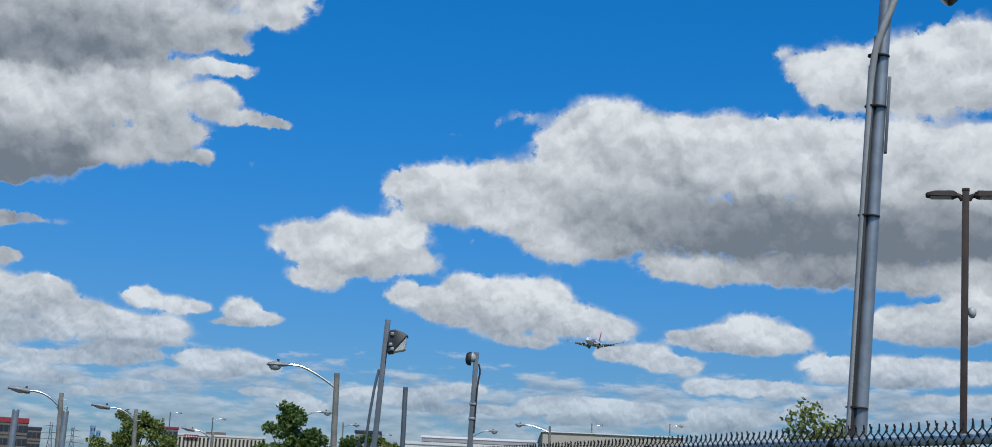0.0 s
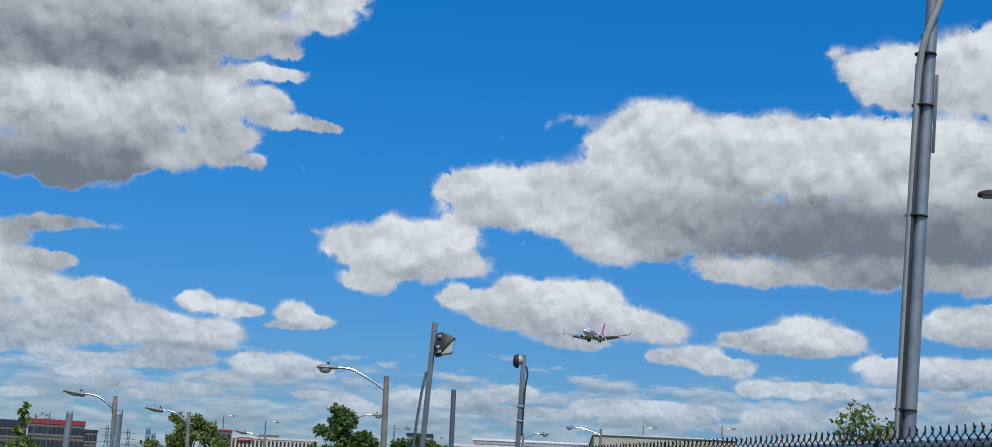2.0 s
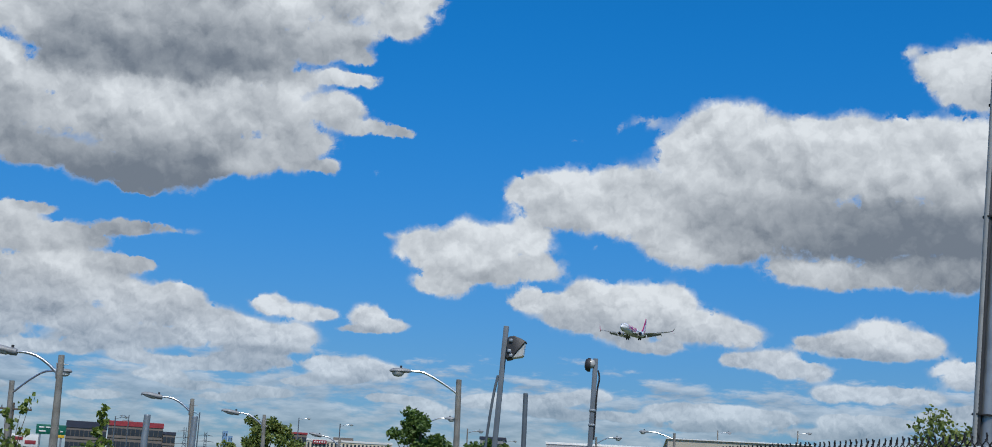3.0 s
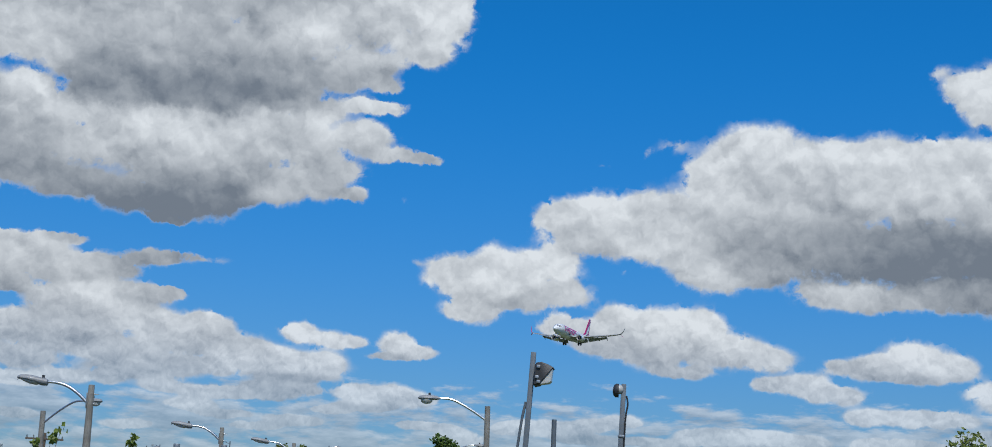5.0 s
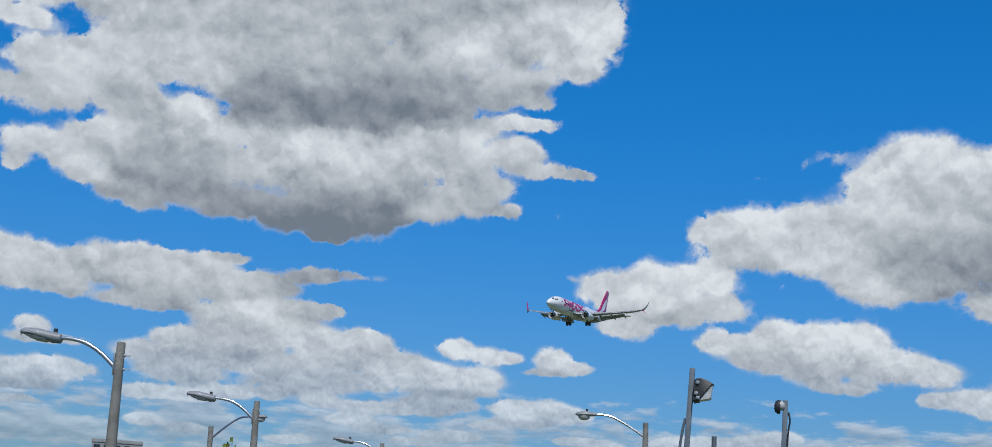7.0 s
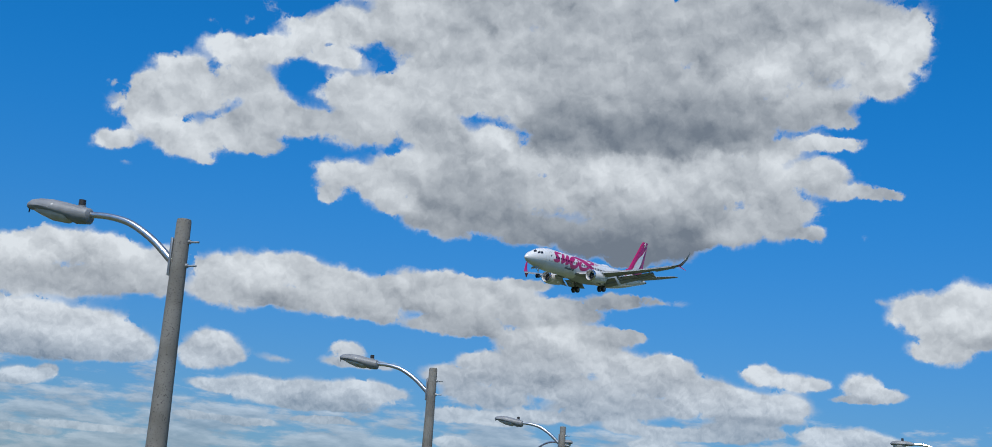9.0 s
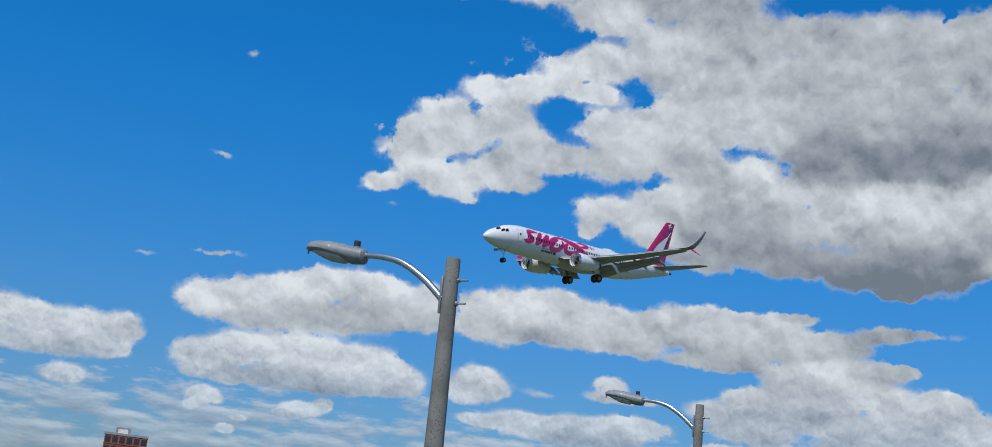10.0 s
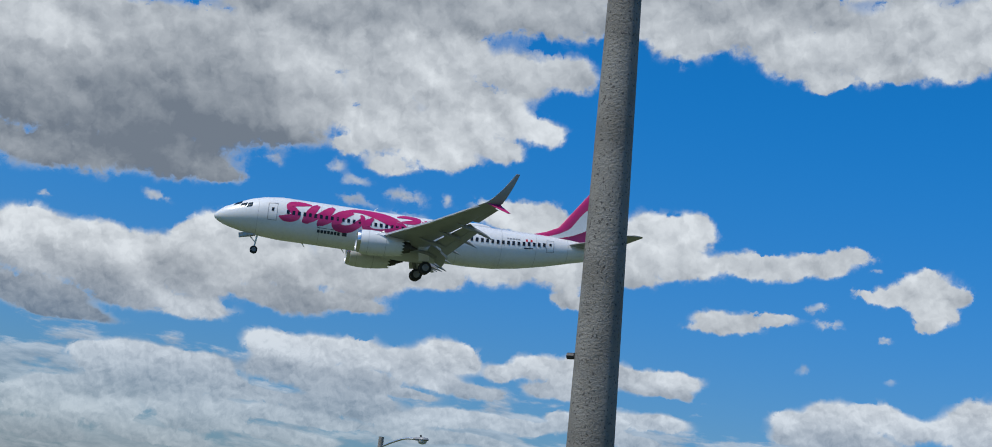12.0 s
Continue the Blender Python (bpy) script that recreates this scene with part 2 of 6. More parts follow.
bank('band_cloud', [(-48.88, 8.47, 1.25, 0.7, 0.8, 0), (-46.99, 8.87, 1.51, 0.76, 0.8, 0), (-45.3, 9.24, 1.27, 0.71, 0.8, 0), (-43.6, 9.74, 1.54, 0.72, 0.85, 0), (-41.8, 9.72, 1.55, 0.72, 0.8, 0), (-39.96, 9.56, 1.3, 0.65, 0.75, 0), (-46.11, 7.98, 2.78, 0.56, 0.55, 0), (-42.9, 8.41, 2.82, 0.62, 0.5, 0), (-40.37, 8.73, 1.81, 0.52, 0.55, 0), (-37.33, 9.61, 1.31, 0.73, 0.85, 0), (-35.74, 9.66, 1.44, 0.79, 0.8, 0), (-34.18, 9.96, 1.18, 0.66, 0.75, 0), (-36.94, 8.61, 1.57, 0.65, 0.6, 0), (-34.83, 8.7, 1.31, 0.52, 0.5, 0), (-33.03, 9.29, 1.05, 0.53, 0.65, 0), (-32, 9.66, 1.18, 0.58, 0.75, 0)])
bank('band_cloud', [(-32.15, 8.58, 1.05, 0.42, 0.6, 0), (-30.35, 9.29, 1.32, 0.63, 0.7, 0), (-30.81, 8.45, 1.31, 0.42, 0.5, 0), (-48.73, 6.1, 1.24, 0.8, 0.75, 0), (-47.11, 6.57, 1.51, 0.8, 0.85, 0), (-45.15, 6.58, 1.52, 0.89, 0.8, 0), (-43.41, 6.67, 1.53, 0.89, 0.8, 0), (-41.6, 6.5, 1.54, 0.9, 0.75, 0), (-40.27, 6.14, 1.03, 0.64, 0.75, 0), (-44, 5.57, 3.05, 0.46, 0.45, 0), (-47.18, 5.43, 2.25, 0.35, 0.5, 0), (-41.48, 5.62, 1.8, 0.31, 0.5, 0)])
bank('band_bits', [(-37.21, 6.48, 1.17, 0.73, 0.8, 0), (-37.66, 5.92, 0.91, 0.52, 0.7, 0), (-36.5, 6.04, 0.65, 0.47, 0.65, 0), (-48.23, 4.5, 0.87, 0.45, 0.75, 0), (-44.33, 4.47, 1.01, 0.38, 0.9, 0), (-43.38, 4.76, 0.51, 0.31, 0.85, 0), (-44.79, 4.21, 0.88, 0.2, 0.6, 0), (-48.64, 4.12, 0.49, 0.25, 0.7, 0), (-47.27, 3.3, 0.5, 0.22, 0.75, 0), (-46.8, 3.8, 0.45, 0.15, 0.7, 0), (-41.31, 4.35, 1.02, 0.18, 0.5, 0.5), (-45.86, 2.46, 0.37, 0.17, 0.6, 0), (-35.18, 4.88, 1.56, 0.57, 0.8, 0), (-33.09, 4.96, 1.57, 0.57, 0.75, 0), (-31.27, 5.13, 1.57, 0.57, 0.75, 0), (-29.95, 5.13, 1.05, 0.47, 0.7, 0)])
bank('band_bits', [(-36.75, 4.92, 1.3, 0.31, 0.7, 0), (-32.78, 4.47, 2.61, 0.31, 0.45, 0), (-31.7, 6.79, 0.79, 0.37, 0.8, 0), (-34.55, 6.24, 1.31, 0.26, 0.55, 0.2), (-37.62, 3.6, 1.03, 0.23, 0.65, 0), (-35.55, 3.55, 1.55, 0.21, 0.6, 0), (-32.45, 3.85, 1.56, 0.21, 0.55, 0), (-41.08, 2.73, 3.06, 0.2, 0.65, 0), (-31.12, 6.32, 1.57, 0.26, 0.55, 0), (-44.02, 2.41, 1.51, 0.2, 0.6, 0)])
bank('far_left_cloud', [(-38.92, 23.42, 1.03, 0.77, 0.7, 0), (-36.69, 23.3, 1.8, 1.16, 0.65, 0), (-33.95, 23.18, 2.29, 1.27, 0.6, 0), (-31.28, 23.26, 2.27, 1.51, 0.55, 0), (-28.68, 23.3, 2.24, 1.74, 0.5, 0), (-33.04, 21.82, 1.53, 0.56, 0.7, 0), (-30.62, 21.02, 1.51, 0.76, 0.65, 0), (-39.76, 22.2, 0.47, 0.31, 0.6, 0.2), (-27.07, 21.58, 1.24, 0.99, 0.5, 0), (-59.37, 20.66, 1.28, 0.9, 0.7, 0), (-57.85, 21.34, 1.03, 0.77, 0.7, 0), (-56.82, 21.8, 0.77, 0.52, 0.75, 0), (-55.21, 22.22, 1.3, 0.26, 0.6, 0.3), (-59.24, 11.64, 1.16, 0.77, 0.85, 0), (-60.45, 11.16, 1.28, 0.46, 0.75, 0), (-59.07, 10.75, 0.9, 0.72, 0.75, 0)])
bank('far_left_cloud', [(-58.17, 11.56, 0.65, 0.36, 0.7, 0), (-61.6, 11.08, 0.64, 0.31, 0.6, 0), (-59.23, 10.2, 0.46, 0.26, 0.65, 0), (-63.72, 10.29, 0.76, 0.25, 0.6, 0.3), (-60.87, 9.34, 0.36, 0.15, 0.7, 0.3), (-61.3, 12.18, 0.38, 0.2, 0.6, 0.4), (-59.37, 12.32, 0.52, 0.18, 0.7, 0.2), (-51.49, 9.85, 0.84, 0.18, 0.6, 0.35), (-48.59, 10.28, 1.53, 0.16, 0.6, 0.3), (-49.02, 14.18, 0.53, 0.24, 0.6, 0.5), (-48.33, 18.53, 0.37, 0.26, 0.6, 0.5), (-63.96, 7.81, 0.35, 0.35, 0.6, 0.6), (-60.57, 7.76, 0.51, 0.2, 0.6, 0.6)])
bank('far_left_rolls', [(-64.16, 5.75, 1, 0.5, 0.8, 0), (-62.52, 6.16, 1.26, 0.71, 0.85, 0), (-60.8, 6.31, 1.4, 0.71, 0.85, 0), (-59.47, 6.01, 0.89, 0.56, 0.75, 0), (-62.08, 5.21, 2.52, 0.5, 0.5, 0), (-63.54, 5.1, 1.5, 0.45, 0.55, 0), (-56.78, 6.69, 1.55, 0.83, 0.85, 0), (-55.46, 6.63, 1.29, 0.78, 0.8, 0), (-57.96, 6.12, 0.9, 0.56, 0.75, 0), (-53.36, 6.55, 1.43, 0.83, 0.8, 0), (-51.81, 6.78, 0.78, 0.65, 0.75, 0), (-54.53, 5.73, 2.33, 0.47, 0.5, 0), (-56.6, 5.68, 1.54, 0.46, 0.55, 0), (-52.46, 5.9, 1.3, 0.36, 0.55, 0), (-65.1, 3.35, 0.74, 0.39, 0.75, 0), (-63.45, 3.49, 1.12, 0.45, 0.8, 0)])
bank('far_left_rolls', [(-59.16, 4.32, 0.89, 0.31, 0.75, 0.1), (-58.28, 3.64, 1.78, 0.31, 0.8, 0), (-53.83, 4.67, 1.03, 0.47, 0.85, 0)])
bank('grey_mass', [(-97.39, 15.99, 2.98, 1.49, 0.6, 0), (-94.1, 17.32, 3.03, 1.26, 0.5, 0), (-90.46, 17.63, 2.82, 1.28, 0.45, 0), (-96.89, 13.81, 2.74, 1.5, 0.25, 0), (-93.46, 14.36, 3.05, 1.78, 0.2, 0), (-90.09, 14.57, 2.83, 1.54, 0.15, 0), (-91.79, 12.64, 3.07, 1.02, 0.15, 0), (-95.45, 11.84, 2.51, 0.88, 0.3, 0), (-88.45, 15.7, 1.55, 1.55, 0.3, 0), (-89.63, 12.3, 1.55, 0.39, 0.25, 0), (-87.81, 17.93, 1.55, 1.29, 0.65, 0), (-86.56, 17.13, 1.56, 1.04, 0.7, 0), (-87.21, 14.89, 1.56, 1.04, 0.3, 0), (-98.84, 16.87, 2.46, 1.23, 0.7, 0), (-86.48, 19.51, 3.88, 1.03, 0.4, 0), (-82.44, 20.26, 3.12, 1.04, 0.4, 0)])
bank('grey_mass', [(-78.32, 20.92, 3.13, 1.04, 0.45, 0), (-75.52, 21.05, 2.08, 1.04, 0.5, 0), (-84.58, 18.3, 2.08, 1.04, 0.65, 0), (-82.06, 18.22, 1.83, 1.18, 0.75, 0), (-80.21, 18.79, 1.57, 1.18, 0.7, 0), (-83.17, 16.7, 1.57, 1.05, 0.6, 0), (-83.47, 15.32, 1.31, 0.92, 0.8, 0), (-81.82, 15.34, 1.84, 1.05, 0.75, 0), (-79.72, 15.95, 1.58, 1.05, 0.75, 0), (-77.87, 16.51, 1.58, 1.05, 0.75, 0), (-75.89, 16.26, 1.05, 0.66, 0.8, 0), (-80.04, 14.57, 1.58, 0.66, 0.75, 0), (-82.13, 13.96, 1.18, 0.53, 0.65, 0), (-77.35, 18.44, 1.57, 1.05, 0.6, 0), (-75.16, 18.74, 1.31, 0.79, 0.6, 0), (-77.66, 15.21, 1.05, 0.47, 0.75, 0)])
bank('grey_mass', [(-84.51, 13.54, 0.79, 0.42, 0.7, 0.2), (-84.13, 14.41, 0.79, 0.39, 0.7, 0), (-83.6, 13.04, 0.92, 0.37, 0.65, 0.2), (-87.19, 13.44, 0.78, 0.31, 0.6, 0.3), (-81.37, 12.75, 1.32, 0.42, 0.6, 0.1), (-83.44, 12.13, 1.31, 0.37, 0.55, 0.2), (-79.46, 12.79, 0.4, 0.32, 0.7, 0.2), (-91.54, 10.79, 0.87, 0.38, 0.75, 0.1), (-95.84, 9.98, 0.35, 0.15, 0.6, 0.3), (-101.96, 14.76, 4.1, 2.17, 0.4, 0), (-101.18, 11.48, 3.63, 1.7, 0.3, 0), (-89.43, 20.45, 7.67, 1.15, 0.45, 0), (-77.2, 22.64, 6.49, 1.17, 0.5, 0)])
bank('overhead_cloud', [(-70.46, 20.86, 1.55, 1.04, 0.7, 0), (-71.63, 21.26, 1.3, 0.78, 0.65, 0), (-67.77, 21.37, 2.06, 1.16, 0.6, 0), (-65.5, 20.53, 1.54, 1.02, 0.7, 0), (-63.15, 20.95, 2.03, 1.27, 0.6, 0), (-60.63, 21.83, 2, 1.25, 0.65, 0), (-58.09, 21.92, 1.73, 1.23, 0.7, 0), (-70.6, 21.88, 2.58, 0.78, 0.5, 0), (-65.98, 22.28, 2.55, 0.77, 0.45, 0), (-63.81, 19.64, 1.02, 0.38, 0.75, 0), (-61.78, 20.28, 1.26, 0.56, 0.7, 0), (-58.74, 20.67, 0.99, 0.55, 0.75, 0), (-56.86, 22.19, 1.47, 1.47, 0.65, 0), (-64.81, 23.86, 6.32, 1.14, 0.5, 0)])
bank('port_cloud', [(-95.26, 8.67, 2.01, 0.88, 0.85, 0), (-96.64, 8.25, 1.49, 1, 0.85, 0), (-93.03, 8.74, 1.78, 0.89, 0.8, 0), (-91.21, 8.58, 1.15, 0.77, 0.75, 0), (-95.49, 7.47, 2, 0.75, 0.55, 0), (-93.01, 7.45, 2.53, 0.76, 0.4, 0), (-95.23, 6.25, 2.25, 0.7, 0.3, 0), (-91.86, 6.77, 1.53, 0.56, 0.45, 0), (-94.13, 5.69, 2.26, 0.35, 0.25, 0), (-88.87, 9.82, 1.42, 0.9, 0.85, 0), (-86.74, 9.69, 1.82, 1.04, 0.7, 0), (-89.82, 9.37, 0.9, 0.64, 0.8, 0), (-88.37, 8.59, 1.55, 0.78, 0.65, 0), (-85.52, 8.84, 2.09, 0.91, 0.6, 0), (-82.89, 9.03, 2.1, 0.92, 0.55, 0), (-80.57, 9.68, 1.58, 0.79, 0.65, 0)])
bank('port_cloud', [(-85.56, 7.65, 2.08, 0.57, 0.35, 0), (-82.96, 7.96, 1.83, 0.42, 0.45, 0), (-79.21, 9.63, 1.05, 0.58, 0.65, 0), (-89.3, 6.72, 1.8, 0.46, 0.65, 0), (-80.53, 11.02, 2.11, 1.05, 0.7, 0), (-83.11, 10.32, 1.84, 0.79, 0.65, 0), (-76.98, 12.64, 1.58, 0.74, 0.75, 0), (-75.33, 12.62, 1.32, 0.79, 0.75, 0), (-77.18, 10.48, 1.58, 0.92, 0.75, 0), (-75.33, 10.75, 1.32, 0.79, 0.7, 0), (-73.92, 10.42, 1.05, 0.66, 0.7, 0), (-73.79, 9.51, 0.79, 0.37, 0.6, 0), (-72.48, 11.68, 1.31, 1.18, 0.75, 0), (-70.2, 12.77, 1.7, 1.05, 0.85, 0), (-68.88, 12.93, 0.91, 0.78, 0.8, 0), (-69.77, 11.5, 1.83, 0.73, 0.7, 0)])
bank('port_cloud', [(-68.19, 11.57, 0.78, 0.47, 0.65, 0), (-71.28, 10.78, 1.05, 0.47, 0.6, 0), (-66.64, 11.88, 1.17, 0.52, 0.75, 0), (-65.34, 11.9, 1.29, 0.46, 0.7, 0), (-63.56, 12.22, 1.28, 0.51, 0.7, 0), (-62.46, 12.71, 1.02, 0.36, 0.65, 0), (-99.65, 6.85, 2.44, 1.46, 0.5, 0)])
bank('port_bits', [(-67.15, 9.47, 1.43, 0.47, 0.7, 0), (-65.37, 9.82, 1.03, 0.26, 0.65, 0), (-68.15, 9.08, 1.17, 0.26, 0.6, 0.1), (-63.07, 9.82, 1.02, 0.31, 0.65, 0.1), (-63.39, 10.48, 0.38, 0.2, 0.6, 0.3), (-60.78, 9.51, 0.38, 0.15, 0.7, 0.2), (-63.85, 7.99, 0.28, 0.28, 0.6, 0.6), (-60.45, 7.91, 0.4, 0.18, 0.6, 0.6)])
bank('port_low_cloud', [(-92.58, 4.19, 1.26, 0.61, 0.8, 0), (-91.16, 4.57, 1.27, 0.56, 0.8, 0), (-89.62, 4.46, 1.28, 0.56, 0.75, 0), (-88.11, 4.59, 1.03, 0.57, 0.7, 0), (-91.22, 3.67, 2.28, 0.46, 0.6, 0), (-85.74, 5.78, 1.3, 0.67, 0.85, 0), (-83.91, 5.82, 1.56, 0.73, 0.8, 0), (-82.09, 5.99, 1.31, 0.78, 0.75, 0), (-80.21, 5.89, 1.31, 0.73, 0.7, 0), (-78.71, 6.52, 1.18, 0.73, 0.85, 0), (-77.76, 6.4, 0.73, 0.66, 0.8, 0), (-84.77, 4.76, 2.33, 0.62, 0.5, 0), (-82.17, 4.92, 2.09, 0.52, 0.45, 0), (-79.06, 5.41, 1.31, 0.52, 0.7, 0), (-87.47, 3.92, 1.29, 0.46, 0.75, 0), (-86.39, 3.71, 1.55, 0.31, 0.6, 0)])
bank('port_low_cloud', [(-80.01, 4.69, 1.57, 0.21, 0.5, 0), (-76.24, 6.11, 0.79, 0.42, 0.75, 0), (-74.98, 6.56, 1.05, 0.58, 0.8, 0), (-73.63, 6.49, 1.05, 0.65, 0.75, 0), (-72.33, 6.68, 1.57, 0.78, 0.75, 0), (-74.04, 5.64, 1.31, 0.37, 0.55, 0), (-70.47, 6.55, 1.17, 0.47, 0.75, 0), (-68.92, 6.76, 1.17, 0.42, 0.75, 0), (-69.38, 6.26, 1.3, 0.23, 0.55, 0), (-68.31, 6.06, 1.3, 0.16, 0.5, 0.4)])
bank('port_low_rolls', [(-94.8, 2.04, 1.49, 0.69, 0.8, 0), (-93.09, 1.95, 1.5, 0.62, 0.75, 0), (-91.4, 2.11, 1.26, 0.63, 0.7, 0), (-89.27, 2.72, 1.02, 0.64, 0.8, 0), (-87.25, 2.79, 1.54, 0.51, 0.7, 0), (-88.41, 2.22, 1.53, 0.51, 0.6, 0), (-84.97, 3.04, 1.55, 0.36, 0.65, 0), (-82.88, 2.98, 1.56, 0.36, 0.7, 0), (-80.34, 3.51, 1.56, 0.42, 0.7, 0), (-78.3, 3.96, 1.57, 0.47, 0.75, 0), (-76.47, 4.1, 1.57, 0.39, 0.75, 0), (-74.88, 4.08, 1.3, 0.39, 0.75, 0), (-94.08, 0.91, 2.23, 0.5, 0.55, 0), (-89.52, 1.4, 2.53, 0.41, 0.6, 0), (-84.56, 2.2, 2.58, 0.36, 0.6, 0), (-79.46, 2.99, 2.08, 0.31, 0.6, 0)])
bank('port_low_rolls', [(-76.87, 3.26, 2.08, 0.26, 0.65, 0), (-73.36, 4.57, 0.78, 0.42, 0.8, 0), (-71.55, 4.83, 1.3, 0.57, 0.75, 0), (-69.48, 4.99, 1.43, 0.47, 0.8, 0), (-70.94, 4.14, 2.08, 0.31, 0.6, 0), (-98.03, 1.72, 2.43, 1.21, 0.6, 0)])
bank('grey_mass_fill', [(-91.78, 16.3, 2.04, 1.02, 0.4, 0), (-80.23, 17.33, 1.84, 0.79, 0.65, 0), (-86, 15.65, 1.56, 1.43, 0.45, 0), (-90.32, 7.97, 1.54, 0.9, 0.45, 0), (-88.72, 7.74, 1.29, 0.65, 0.5, 0), (-88.73, 3.84, 2.05, 0.64, 0.55, 0), (-89.86, 3.13, 2.29, 0.51, 0.5, 0), (-82.03, 4.16, 2.08, 0.42, 0.5, 0), (-77.16, 5.18, 1.57, 0.37, 0.5, 0), (-83.52, 3.66, 3.11, 0.36, 0.55, 0), (-93.04, 2.84, 2.26, 0.5, 0.6, 0)])
bank('high_fill', [(-30.33, 20.11, 1.83, 1.05, 0.65, 0), (-28.16, 20.81, 2.35, 1.31, 0.55, 0), (-29.31, 9.65, 1.58, 0.74, 0.65, 0), (-32.97, 8.77, 1.58, 0.66, 0.6, 0), (-26.61, 9.36, 2.1, 0.79, 0.6, 0), (-23.93, 9.05, 2.09, 0.65, 0.55, 0), (-27.58, 8.22, 1.84, 0.42, 0.5, 0), (-23.84, 7.75, 1.83, 0.65, 0.65, 0), (-21.2, 7.43, 1.56, 0.52, 0.7, 0)])
bank('low_fill', [(-26.11, 14.74, 1.51, 0.63, 0.45, 0), (-23.18, 16, 2.04, 0.51, 0.3, 0), (-19.25, 16.17, 2.59, 0.41, 0.22, 0), (-15.52, 16.63, 1.83, 0.37, 0.35, 0), (-28.76, 16.14, 1.24, 0.74, 0.6, 0), (-26.91, 13.12, 1.51, 0.63, 0.4, 0), (-17.69, 13.57, 1.82, 0.65, 0.45, 0), (-23.45, 6.61, 2.03, 0.76, 0.55, 0), (-25.77, 5.42, 2, 0.5, 0.5, 0), (-17.87, 6.52, 2.07, 0.65, 0.6, 0), (-20.82, 5.29, 2.56, 0.41, 0.5, 0), (-15.15, 4.89, 2.08, 0.36, 0.5, 0), (-22.29, 7.47, 1.79, 0.56, 0.55, 0)])
bank('torn_links', [(-41.09, 15.82, 1.55, 0.65, 0.75, 0), (-36.47, 15.65, 1.57, 0.52, 0.6, 0)])

world = bpy.data.worlds.new("sky")
scene.world = world
world.use_nodes = True
WT = world.node_tree


def node(tree, kind):
    return tree.nodes.new(kind)


def wire(tree, value, socket):
    if isinstance(value, bpy.types.NodeSocket):
        tree.links.new(value, socket)
    else:
        socket.default_value = value


def calc(tree, op, a, b=0.0, c=0.0):
    n = node(tree, "ShaderNodeMath")
    n.operation = op
    for value, socket in zip((a, b, c), n.inputs):
        wire(tree, value, socket)
    return n.outputs[0]


def vcalc(tree, op, a, b=(0, 0, 0), c=(0, 0, 0)):
    n = node(tree, "ShaderNodeVectorMath")
    n.operation = op
    for value, socket in zip((a, b, c), n.inputs):
        wire(tree, value, socket)
    return n.outputs["Value"] if op in ("LENGTH", "DOT_PRODUCT", "DISTANCE") else n.outputs["Vector"]


def ramp(tree, value, a, b, lo=0.0, hi=1.0):
    n = node(tree, "ShaderNodeMapRange")
    n.interpolation_type = "SMOOTHSTEP"
    for v, name in ((value, "Value"), (a, "From Min"), (b, "From Max"), (lo, "To Min"), (hi, "To Max")):
        wire(tree, v, n.inputs[name])
    return n.outputs[0]


def fbm(tree, vector, scale, detail=6.0, rough=0.55, out="Fac"):
    n = node(tree, "ShaderNodeTexNoise")
    wire(tree, vector, n.inputs["Vector"])
    n.inputs["Scale"].default_value, n.inputs["Detail"].default_value, n.inputs["Roughness"].default_value = scale, detail, rough
    return n.outputs[out]


def blend(tree, fac, a, b, mode="MIX"):
    n = node(tree, "ShaderNodeMix")
    n.data_type, n.blend_type = "RGBA", mode
    wire(tree, fac, n.inputs[0])
    wire(tree, a, n.inputs[6])
    wire(tree, b, n.inputs[7])
    return n.outputs[2]


def cloud_bank(puffs):
    """A node group that adds a bank's puffs to a running sum of (substance, paleness, height)."""
    g = bpy.data.node_groups.new("cloud_bank", "ShaderNodeTree")
    g.interface.new_socket("Place", in_out="INPUT", socket_type="NodeSocketVector")
    g.interface.new_socket("Sum", in_out="INPUT", socket_type="NodeSocketVector")
    g.interface.new_socket("Sum", in_out="OUTPUT", socket_type="NodeSocketVector")
    ins = g.nodes.new("NodeGroupInput").outputs
    total = ins[1]
    for az, el, w, h, tone, thin in puffs:
        k, m = math.cos(radians(el)), 0.25 * (1.0 - thin) if thin else 1.0
        q = vcalc(g, "MULTIPLY_ADD", ins[0], (k / w, 1 / h, 0), (-az * k / w, -el / h, 0))
        puff = calc(g, "POWER", 0.11, vcalc(g, "DOT_PRODUCT", q, q))
        share = node(g, "ShaderNodeVectorMath")
        share.operation = "SCALE"
        share.inputs[0].default_value = (m, m * tone, m * el)
        wire(g, puff, share.inputs["Scale"])
        total = vcalc(g, "ADD", share.outputs[0], total)
    g.links.new(total, g.nodes.new("NodeGroupOutput").inputs[0])
    return g


